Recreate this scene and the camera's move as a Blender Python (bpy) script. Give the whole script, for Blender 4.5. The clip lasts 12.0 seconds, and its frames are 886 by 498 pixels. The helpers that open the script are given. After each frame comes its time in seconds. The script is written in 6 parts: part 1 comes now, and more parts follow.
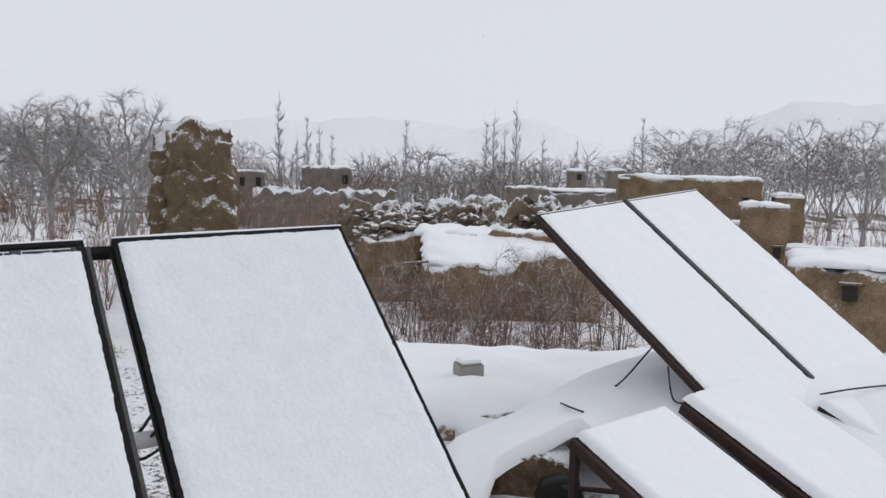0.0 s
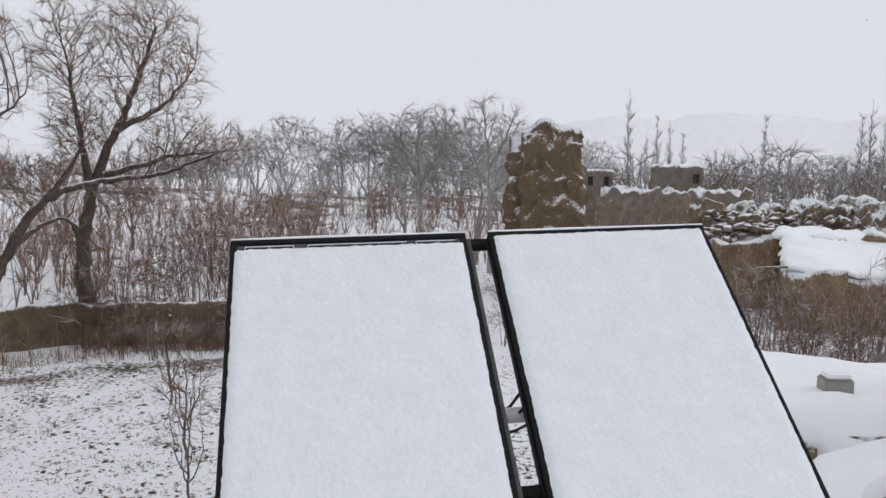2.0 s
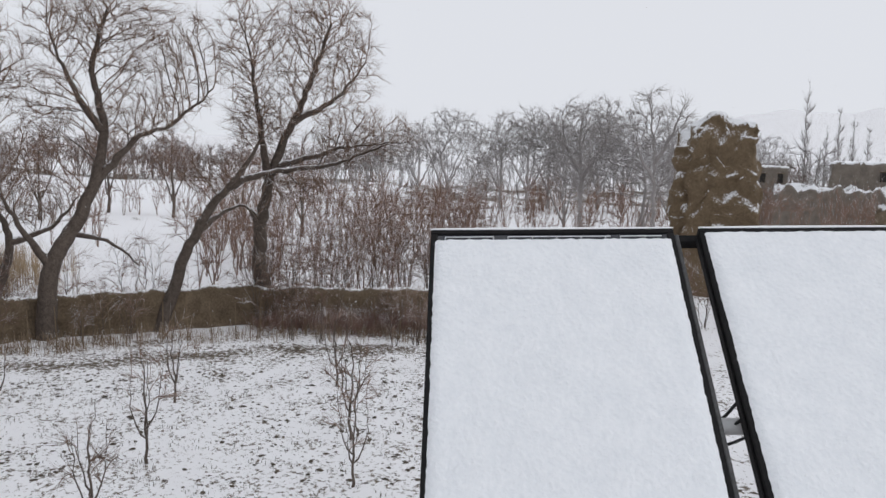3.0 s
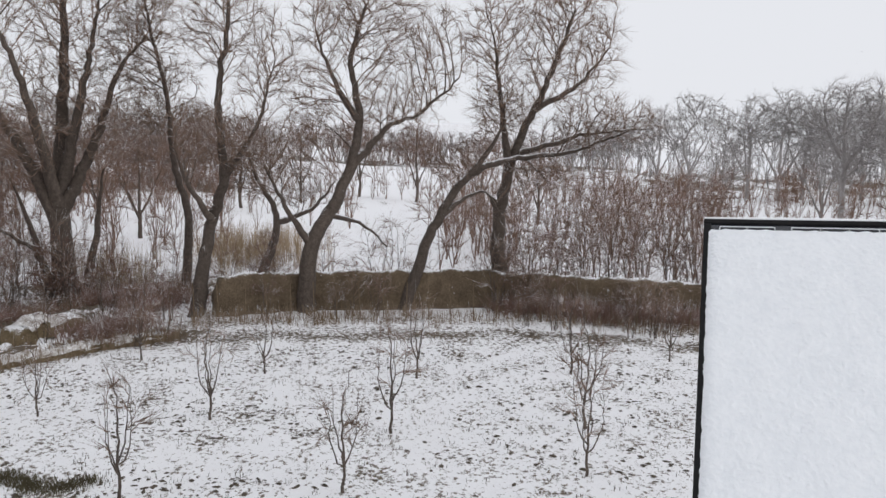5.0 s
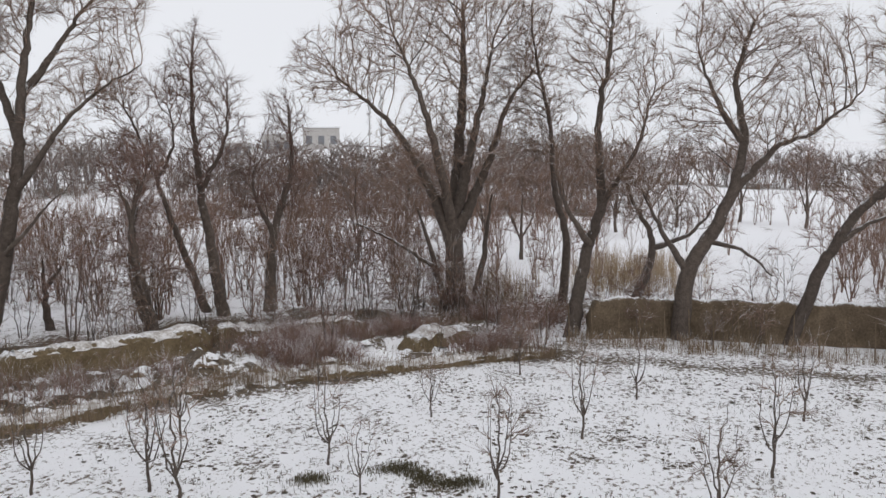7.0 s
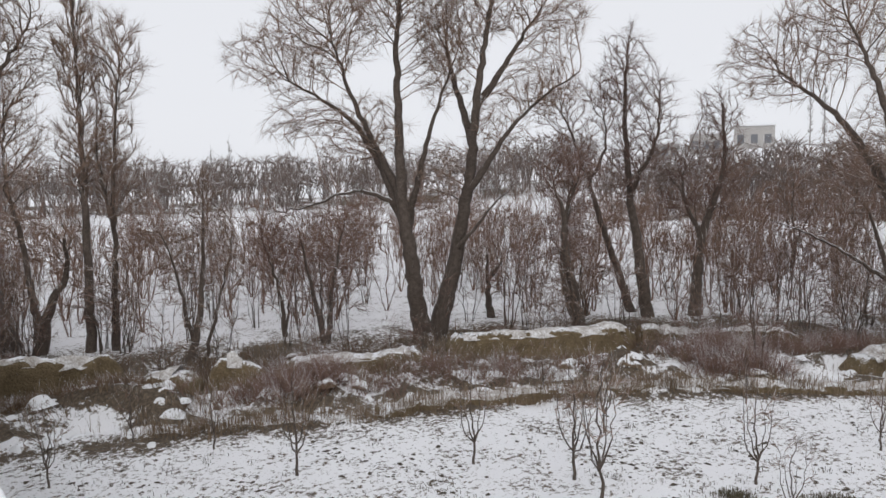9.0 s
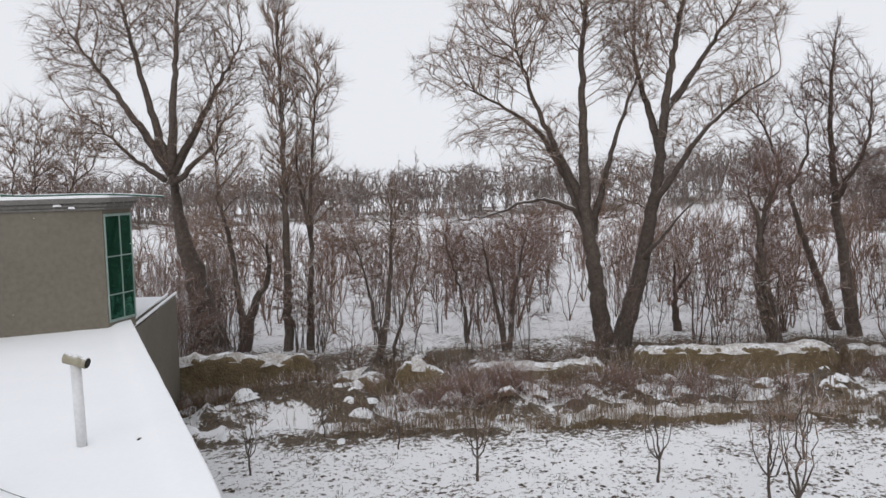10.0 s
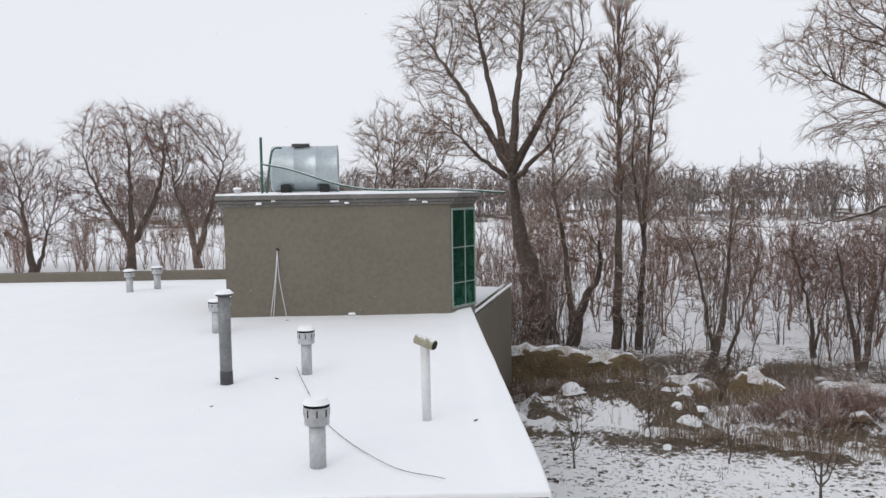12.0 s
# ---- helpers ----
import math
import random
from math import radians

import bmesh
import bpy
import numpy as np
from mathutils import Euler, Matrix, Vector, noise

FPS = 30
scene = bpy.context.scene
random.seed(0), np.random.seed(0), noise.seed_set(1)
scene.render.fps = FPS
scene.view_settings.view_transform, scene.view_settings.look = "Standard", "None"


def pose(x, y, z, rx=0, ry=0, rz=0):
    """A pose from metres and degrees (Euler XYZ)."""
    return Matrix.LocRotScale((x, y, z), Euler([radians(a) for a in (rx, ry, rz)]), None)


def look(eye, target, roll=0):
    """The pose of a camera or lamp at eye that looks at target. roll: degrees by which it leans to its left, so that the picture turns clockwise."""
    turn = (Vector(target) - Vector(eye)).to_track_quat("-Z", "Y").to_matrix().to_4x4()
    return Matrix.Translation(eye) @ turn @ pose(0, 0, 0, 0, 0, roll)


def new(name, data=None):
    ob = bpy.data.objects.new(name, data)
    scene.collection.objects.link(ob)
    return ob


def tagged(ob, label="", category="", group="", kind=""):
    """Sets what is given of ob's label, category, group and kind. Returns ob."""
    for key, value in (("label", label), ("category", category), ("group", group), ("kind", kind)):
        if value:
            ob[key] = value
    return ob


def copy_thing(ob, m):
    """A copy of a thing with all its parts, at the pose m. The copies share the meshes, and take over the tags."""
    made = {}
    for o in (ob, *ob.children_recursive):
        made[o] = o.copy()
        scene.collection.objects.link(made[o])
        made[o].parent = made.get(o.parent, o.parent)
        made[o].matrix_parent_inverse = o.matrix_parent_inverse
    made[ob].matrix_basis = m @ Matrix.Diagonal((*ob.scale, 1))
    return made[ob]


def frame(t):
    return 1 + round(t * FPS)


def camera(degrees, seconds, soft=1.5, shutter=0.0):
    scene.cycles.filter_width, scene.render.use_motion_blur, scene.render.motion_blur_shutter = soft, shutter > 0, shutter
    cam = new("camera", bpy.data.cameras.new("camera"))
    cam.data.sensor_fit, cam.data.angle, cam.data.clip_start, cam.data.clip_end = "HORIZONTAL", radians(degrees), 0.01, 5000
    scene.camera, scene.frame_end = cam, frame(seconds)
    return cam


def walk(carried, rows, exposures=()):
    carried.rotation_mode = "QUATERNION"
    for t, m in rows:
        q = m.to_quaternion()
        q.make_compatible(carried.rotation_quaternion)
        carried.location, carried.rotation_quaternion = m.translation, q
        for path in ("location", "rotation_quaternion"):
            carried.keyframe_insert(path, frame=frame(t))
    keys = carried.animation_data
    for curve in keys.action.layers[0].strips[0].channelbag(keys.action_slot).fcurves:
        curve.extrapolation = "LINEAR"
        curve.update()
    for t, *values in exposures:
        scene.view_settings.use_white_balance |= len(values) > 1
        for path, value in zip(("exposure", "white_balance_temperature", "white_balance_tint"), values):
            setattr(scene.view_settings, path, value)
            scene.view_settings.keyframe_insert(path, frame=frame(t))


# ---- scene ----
cam = camera(56.9, 12.0)
PATH = [
    (0, (-0.891, 0.559, 6.014), (0.291, -1.044, 5.827), 1.2),
    (0.5, (-0.938, 0.62, 6.01), (0.437, -0.82, 5.83), 1.1),
    (1, (-0.94, 0.637, 6.015), (0.585, -0.643, 5.825), 1.0),
    (1.5, (-0.94, 0.648, 6.009), (0.695, -0.486, 5.81), 0.8),
    (2, (-0.941, 0.69, 6.012), (0.788, -0.294, 5.81), 0.7),
    (2.5, (-0.831, 0.758, 6.003), (0.989, -0.044, 5.794), 0.7),
    (3, (-0.764, 0.818, 5.994), (1.118, 0.179, 5.77), 1.3),
    (4.8, (-0.72, 0.938, 5.981), (1.256, 0.772, 5.717), 0.8),
    (5, (-0.718, 0.945, 5.982), (1.262, 0.861, 5.716), 1.1),
    (5.5, (-0.727, 0.942, 5.987), (1.248, 1.127, 5.731), 1.0),
    (6, (-0.724, 0.973, 5.989), (1.208, 1.439, 5.76), 0.2),
    (6.5, (-0.736, 0.992, 5.983), (1.137, 1.661, 5.768), -0.2),
    (6.7, (-0.745, 1.002, 5.982), (1.107, 1.725, 5.769), -0.2),
    (8.3, (-0.821, 1.14, 5.988), (0.752, 2.359, 5.782), -1.6),
    (8.5, (-0.824, 1.156, 5.989), (0.654, 2.488, 5.789), -1.6),
    (9, (-0.822, 1.181, 5.986), (0.388, 2.76, 5.788), -1.0),
    (9.5, (-0.824, 1.197, 5.984), (0.17, 2.923, 5.801), -1.2),
    (10, (-0.83, 1.226, 5.979), (0.005, 3.036, 5.811), -1.4),
    (10.5, (-0.869, 1.236, 5.967), (-0.218, 3.12, 5.804), -1.1),
    (11, (-0.872, 1.258, 5.997), (-0.424, 3.2, 5.831), -0.8),
    (11.5, (-0.877, 1.262, 6.004), (-0.605, 3.236, 5.843), -0.6),
    (12, (-0.893, 1.232, 6.009), (-0.828, 3.224, 5.848), -0.8),
]
walk(cam, [(t, look(eye, target, roll)) for t, eye, target, roll in PATH], exposures=[(0, -0.10, 6400, 10), (2.5, -0.06, 6440, 10), (5.5, 0.07, 6540, 10), (9, 0.06, 6540, 10), (12, 0.11, 6460, 10)])

# ---- light ----
world = bpy.data.worlds.new("overcast")
scene.world = world
world.use_nodes = True
wt = world.node_tree
wt.nodes.clear()
w_out = wt.nodes.new("ShaderNodeOutputWorld")
w_bg = wt.nodes.new("ShaderNodeBackground")
w_sky = wt.nodes.new("ShaderNodeTexSky")
w_sky.sky_type = "NISHITA"
w_sky.sun_disc = False
w_sky.sun_elevation, w_sky.sun_rotation = radians(32), radians(215)
w_hsv = wt.nodes.new("ShaderNodeHueSaturation")
w_hsv.inputs["Saturation"].default_value = 0.1
w_hsv.inputs["Value"].default_value = 0.10
w_mix = wt.nodes.new("ShaderNodeMixRGB")
w_mix.inputs[0].default_value = 0.93
w_mix.inputs[2].default_value = (0.775, 0.795, 0.845, 1)     # even cloud cover
wt.links.new(w_sky.outputs[0], w_hsv.inputs["Color"])
wt.links.new(w_hsv.outputs[0], w_mix.inputs[1])
wt.links.new(w_mix.outputs[0], w_bg.inputs[0])
w_bg.inputs[1].default_value = 1.0
wt.links.new(w_bg.outputs[0], w_out.inputs[0])
sun = new("sun", bpy.data.lights.new("sun", "SUN"))
sun.data.energy, sun.data.angle, sun.data.color = 0.55, radians(40), (1.0, 0.97, 0.93)
sun.matrix_world = look((0, 0, 60), (20 * math.sin(radians(35)), 20 * math.cos(radians(35)), 48))

# ---- materials ----


def material(name, dark, light, scale=6.0, rough=0.85, bump=0.3, metal=0.0, snow=0.0, fine=8.0, spread=0.35, tone=0.0, relief=0.02, spec=0.4):
    """Two-scale noise between two colours; snow: how much lies on what faces up; tone: change from piece to piece."""
    m = bpy.data.materials.new(name)
    m.use_nodes = True
    nt, N, L = m.node_tree, m.node_tree.nodes, m.node_tree.links
    b = N["Principled BSDF"]
    b.inputs["Roughness"].default_value = rough
    b.inputs["Metallic"].default_value = metal
    b.inputs["Specular IOR Level"].default_value = spec
    n1 = N.new("ShaderNodeTexNoise")
    n1.inputs["Scale"].default_value = scale
    n1.inputs["Detail"].default_value = 5
    n2 = N.new("ShaderNodeTexNoise")
    n2.inputs["Scale"].default_value = scale * fine
    n2.inputs["Detail"].default_value = 4
    geo = N.new("ShaderNodeNewGeometry")
    for n in (n1, n2):
        L.new(geo.outputs["Position"], n.inputs["Vector"])
    add = N.new("ShaderNodeMath")
    add.operation = "MULTIPLY_ADD"
    add.inputs[1].default_value = 0.5
    L.new(n2.outputs[0], add.inputs[0])
    half = N.new("ShaderNodeMath")
    half.operation = "MULTIPLY"
    half.inputs[1].default_value = 0.5
    L.new(n1.outputs[0], half.inputs[0])
    L.new(half.outputs[0], add.inputs[2])
    ramp = N.new("ShaderNodeValToRGB")
    ramp.color_ramp.elements[0].position, ramp.color_ramp.elements[1].position = 0.5 - spread / 2, 0.5 + spread / 2
    ramp.color_ramp.elements[0].color, ramp.color_ramp.elements[1].color = (*dark, 1), (*light, 1)
    L.new(add.outputs[0], ramp.inputs[0])
    col = ramp.outputs[0]
    if tone:
        info = N.new("ShaderNodeObjectInfo")
        hs = N.new("ShaderNodeHueSaturation")
        mr = N.new("ShaderNodeMapRange")
        mr.inputs[3].default_value, mr.inputs[4].default_value = 1 - tone, 1 + tone
        L.new(info.outputs["Random"], mr.inputs[0])
        L.new(mr.outputs[0], hs.inputs["Value"])
        L.new(col, hs.inputs["Color"])
        col = hs.outputs[0]
    if snow:
        sep = N.new("ShaderNodeSeparateXYZ")
        L.new(geo.outputs["Normal"], sep.inputs[0])
        sm = N.new("ShaderNodeMath")
        sm.operation = "MULTIPLY_ADD"
        sm.inputs[1].default_value = 1.9
        L.new(add.outputs[0], sm.inputs[0])
        L.new(sep.outputs[2], sm.inputs[2])
        mr = N.new("ShaderNodeMapRange")
        mr.inputs[1].default_value, mr.inputs[2].default_value = 1.90 - snow, 2.12 - snow
        L.new(sm.outputs[0], mr.inputs[0])
        mx = N.new("ShaderNodeMixRGB")
        mx.inputs[2].default_value = (0.86, 0.87, 0.89, 1)
        L.new(mr.outputs[0], mx.inputs[0])
        L.new(col, mx.inputs[1])
        col = mx.outputs[0]
    L.new(col, b.inputs["Base Color"])
    if bump:
        bp = N.new("ShaderNodeBump")
        bp.inputs["Strength"].default_value = bump
        bp.inputs["Distance"].default_value = relief
        L.new(add.outputs[0], bp.inputs["Height"])
        L.new(bp.outputs[0], b.inputs["Normal"])
    return m


SNOW = material("snow", (0.89, 0.90, 0.92), (0.945, 0.95, 0.96), 1.2, 0.75, 0.25, fine=14, spread=0.5)
PANEL_SNOW = material("grainy_snow", (0.75, 0.775, 0.805), (0.85, 0.865, 0.885), 9.0, 0.8, 0.7, fine=6, spread=0.4)
MUD = material("mud_plaster", (0.10, 0.066, 0.038), (0.37, 0.268, 0.17), 1.5, 0.95, 1.0, snow=0.55, fine=10, spread=0.42, relief=0.09)
BANK_MUD = material("crumbling_mud", (0.085, 0.062, 0.034), (0.23, 0.172, 0.10), 3.0, 0.95, 1.0, snow=0.22, fine=6, spread=0.4, relief=0.09)
# the village mud again, desaturated and lightened to paint in distance haze
HAZED_MUD = material("grey_mud", (0.115, 0.098, 0.082), (0.25, 0.215, 0.18), 1.5, 0.95, 0.8, snow=0.5, fine=8, spread=0.42, relief=0.08)
RUIN = material("eroded_mud", (0.095, 0.068, 0.041), (0.25, 0.18, 0.112), 10.0, 0.95, 1.0, snow=0.56, fine=3, spread=0.45, relief=0.1)
HEAP = material("rough_mud", (0.07, 0.048, 0.03), (0.25, 0.175, 0.105), 7.0, 0.95, 1.0, snow=0.42, fine=4, spread=0.45, relief=0.06)
RUBBLE = material("snowy_rubble", (0.10, 0.08, 0.06), (0.28, 0.215, 0.15), 6.0, 0.95, 0.9, snow=0.45, fine=4, tone=0.2, relief=0.08)
GARDEN_WALL = material("old_mud_wall", (0.075, 0.055, 0.036), (0.18, 0.134, 0.088), 2.6, 0.95, 0.9, snow=0.18, fine=6, relief=0.06)
BARK = material("bark", (0.055, 0.043, 0.036), (0.155, 0.122, 0.10), 7.0, 0.9, 0.9, snow=0.32, fine=4, tone=0.15, relief=0.05)
TWIG = material("twigs", (0.15, 0.10, 0.074), (0.31, 0.213, 0.162), 2.0, 0.9, 0.0, snow=0.18, fine=5, tone=0.18)
# distance haze is put into this pale base colour; a little real snow on top
HAZED_TWIG = material("snow_dusted_twigs", (0.25, 0.23, 0.222), (0.40, 0.375, 0.365), 0.4, 0.9, 0.0, snow=0.12, fine=5, tone=0.15)
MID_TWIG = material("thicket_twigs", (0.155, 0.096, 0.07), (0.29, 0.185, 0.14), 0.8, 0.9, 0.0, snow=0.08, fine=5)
# brown twigs greyed in the base colour to imitate haze over the far woods
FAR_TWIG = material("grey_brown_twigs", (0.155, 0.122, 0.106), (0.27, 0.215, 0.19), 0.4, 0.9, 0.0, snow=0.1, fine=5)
RED_TWIG = material("reddish_twigs", (0.13, 0.076, 0.06), (0.265, 0.168, 0.135), 2.0, 0.9, 0.0, snow=0.1, fine=5, tone=0.2)
BRUSH = material("dead_brush", (0.095, 0.058, 0.037), (0.215, 0.14, 0.092), 2.0, 0.95, 0.0, snow=0.1, fine=5)
SOIL = material("frozen_soil", (0.035, 0.029, 0.023), (0.13, 0.104, 0.078), 6.0, 0.95, 0.6, fine=5)
CLOD = material("snowy_clods", (0.10, 0.07, 0.042), (0.25, 0.18, 0.115), 4.0, 0.95, 0.8, snow=0.55, fine=5, relief=0.06)
REED = material("dry_reeds", (0.26, 0.19, 0.12), (0.44, 0.335, 0.22), 1.0, 0.95, 0.0, snow=0.1, fine=5)
GRASS = material("dry_grass", (0.15, 0.105, 0.07), (0.34, 0.255, 0.175), 3.0, 0.95, 0.0, snow=0.45, fine=5, tone=0.2)
PLASTER = material("grey_cement_plaster", (0.135, 0.120, 0.094), (0.195, 0.174, 0.138), 0.5, 0.9, 0.25, fine=22, spread=0.4)
CORNICE = material("grey_cornice", (0.12, 0.115, 0.105), (0.21, 0.20, 0.185), 2.0, 0.85, 0.3, snow=0.1, fine=9)
TANK = material("galvanised_sheet", (0.40, 0.45, 0.47), (0.56, 0.61, 0.63), 2.5, 0.42, 0.05, metal=0.85, fine=7)
PIPE = material("grey_vent_pipe", (0.36, 0.37, 0.38), (0.56, 0.57, 0.58), 5.0, 0.5, 0.1, metal=0.3, fine=5)
FLUE = material("dull_flue_pipe", (0.15, 0.152, 0.155), (0.28, 0.28, 0.285), 4.0, 0.55, 0.15, metal=0.3, fine=5)
PVC = material("white_plastic_pipe", (0.60, 0.60, 0.60), (0.74, 0.74, 0.75), 3.0, 0.45, 0.05)
ELBOW = material("dirty_pipe_elbow", (0.20, 0.18, 0.12), (0.42, 0.39, 0.30), 12.0, 0.8, 0.4, snow=0.3)
GREEN = material("green_plastic", (0.03, 0.085, 0.062), (0.06, 0.14, 0.105), 8.0, 0.5, 0.1, snow=0.45)
BLACK = material("black_frame", (0.006, 0.006, 0.007), (0.016, 0.015, 0.015), 9.0, 0.7, 0.1, spec=0.15)
STEEL = material("grey_steel", (0.045, 0.044, 0.045), (0.10, 0.10, 0.102), 9.0, 0.6, 0.2, spec=0.25)
RUST = material("red_brown_steel", (0.022, 0.012, 0.010), (0.052, 0.027, 0.022), 9.0, 0.65, 0.3)
RUBBER = material("black_rubber", (0.01, 0.01, 0.01), (0.025, 0.025, 0.025), 12.0, 0.6, 0.1)
CRUST = material("crusted_snow", (0.36, 0.32, 0.28), (0.84, 0.835, 0.84), 4.0, 0.85, 0.9, fine=5, spread=0.22, relief=0.06)
BLOCK = material("concrete_block", (0.26, 0.25, 0.22), (0.40, 0.39, 0.35), 14.0, 0.95, 0.5)
WOOD = material("weathered_wood", (0.10, 0.07, 0.045), (0.23, 0.17, 0.11), 9.0, 0.9, 0.4, snow=0.3)
WHITE = material("white_line", (0.62, 0.63, 0.65), (0.72, 0.73, 0.75), 8.0, 0.5, 0.0)
FRAME_WHITE = material("pale_window_frame", (0.20, 0.27, 0.24), (0.30, 0.37, 0.34), 8.0, 0.5, 0.0)
FAR_WALL = material("pale_wall", (0.42, 0.40, 0.38), (0.54, 0.52, 0.50), 0.5, 0.9, 0.0)
# dark panes raised to grey, so that haze is in the colour
HAZED_WINDOW = material("grey_window", (0.16, 0.165, 0.18), (0.22, 0.225, 0.24), 1.0, 0.3, 0.0)
DARK = material("dark_opening", (0.02, 0.018, 0.016), (0.04, 0.035, 0.03), 3.0, 0.9, 0.0)
STUBBLE = material("dead_stubble", (0.06, 0.048, 0.034), (0.15, 0.115, 0.08), 8.0, 0.9, 0.0, snow=0.1)
WEED = material("green_weeds", (0.065, 0.056, 0.034), (0.15, 0.128, 0.075), 8.0, 0.9, 0.3, snow=0.28)


def glass(name, tint, rough=0.06):
    m = bpy.data.materials.new(name)
    m.use_nodes = True
    b = m.node_tree.nodes["Principled BSDF"]
    b.inputs["Base Color"].default_value = (*tint, 1)
    b.inputs["Roughness"].default_value = rough
    b.inputs["Specular IOR Level"].default_value = 0.9
    return m


CELL = glass("solar_cells", (0.012, 0.014, 0.02), 0.15)


def green_glass():
    m = glass("green_mirror_glass", (0.028, 0.135, 0.085), 0.03)
    m.node_tree.nodes["Principled BSDF"].inputs["Metallic"].default_value = 0.75
    return m


GREEN_GLASS = green_glass()


def ground_material():
    m = bpy.data.materials.new("snow_over_soil")
    m.use_nodes = True
    N, L = m.node_tree.nodes, m.node_tree.links
    b = N["Principled BSDF"]
    b.inputs["Roughness"].default_value = 0.9
    geo = N.new("ShaderNodeNewGeometry")
    bare = N.new("ShaderNodeAttribute")
    bare.attribute_name = "bare"
    big = N.new("ShaderNodeTexNoise")
    big.inputs["Scale"].default_value, big.inputs["Detail"].default_value = 0.95, 4
    clod = N.new("ShaderNodeTexNoise")
    clod.inputs["Scale"].default_value, clod.inputs["Detail"].default_value, clod.inputs["Roughness"].default_value = 7.0, 6, 0.78
    grit = N.new("ShaderNodeTexNoise")
    grit.inputs["Scale"].default_value, grit.inputs["Detail"].default_value = 14.0, 4
    for n in (big, clod, grit):
        L.new(geo.outputs["Position"], n.inputs["Vector"])
    s = N.new("ShaderNodeMath")
    s.operation = "MULTIPLY_ADD"
    s.inputs[1].default_value = 0.32
    L.new(big.outputs[0], s.inputs[0])
    L.new(clod.outputs[0], s.inputs[2])
    s2 = N.new("ShaderNodeMath")
    s2.operation = "ADD"
    L.new(s.outputs[0], s2.inputs[0])
    L.new(bare.outputs["Fac"], s2.inputs[1])
    mr = N.new("ShaderNodeMapRange")
    mr.inputs[1].default_value, mr.inputs[2].default_value = 0.972, 1.022
    L.new(s2.outputs[0], mr.inputs[0])
    soil = N.new("ShaderNodeValToRGB")
    soil.color_ramp.elements[0].position, soil.color_ramp.elements[0].color = 0.3, (0.040, 0.031, 0.023, 1)
    soil.color_ramp.elements[1].position, soil.color_ramp.elements[1].color = 0.7, (0.17, 0.128, 0.088, 1)
    L.new(grit.outputs[0], soil.inputs[0])
    white = N.new("ShaderNodeValToRGB")
    white.color_ramp.elements[0].position, white.color_ramp.elements[0].color = 0.3, (0.87, 0.87, 0.89, 1)
    white.color_ramp.elements[1].position, white.color_ramp.elements[1].color = 0.65, (0.94, 0.94, 0.955, 1)
    L.new(clod.outputs[0], white.inputs[0])
    mx = N.new("ShaderNodeMixRGB")
    L.new(mr.outputs[0], mx.inputs[0])
    L.new(white.outputs[0], mx.inputs[1])
    L.new(soil.outputs[0], mx.inputs[2])
    L.new(mx.outputs[0], b.inputs["Base Color"])
    bp = N.new("ShaderNodeBump")
    bp.inputs["Strength"].default_value, bp.inputs["Distance"].default_value = 0.7, 0.06
    L.new(clod.outputs[0], bp.inputs["Height"])
    L.new(bp.outputs[0], b.inputs["Normal"])
    return m


GROUND = ground_material()

# ---- mesh tools ----


def mesh_from(name, verts, faces, mat, smooth=False):
    me = bpy.data.meshes.new(name)
    me.from_pydata(verts, [], faces)
    me.materials.append(mat)
    if smooth:
        me.shade_smooth()
    return me


def part(name, bm, mat, parent=None, label="", smooth=False):
    """Links a bmesh, or a mesh, as one object under a thing or a part."""
    if isinstance(bm, bpy.types.Mesh):
        me = bm
    else:
        me = bpy.data.meshes.new(name)
        bm.to_mesh(me)
        bm.free()
        me.materials.append(mat)
        if smooth:
            me.shade_smooth()
    ob = new(name, me)
    ob.parent = parent
    if label:
        tagged(ob, label)
    return ob


def thing(name, m, label, category, group="", kind=""):
    ob = new(name)
    ob.matrix_world = m
    ob.empty_display_size = 0.2
    return tagged(ob, label, category, group, kind)


def box(x0, x1, y0, y1, z0, z1, bevel=0.01, seg=1):
    bm = bmesh.new()
    bmesh.ops.create_cube(bm, size=1)
    for v in bm.verts:
        v.co = (x0 + (v.co.x + 0.5) * (x1 - x0), y0 + (v.co.y + 0.5) * (y1 - y0), z0 + (v.co.z + 0.5) * (z1 - z0))
    if bevel:
        bmesh.ops.bevel(bm, geom=list(bm.edges), offset=bevel, segments=seg, affect="EDGES")
    return bm


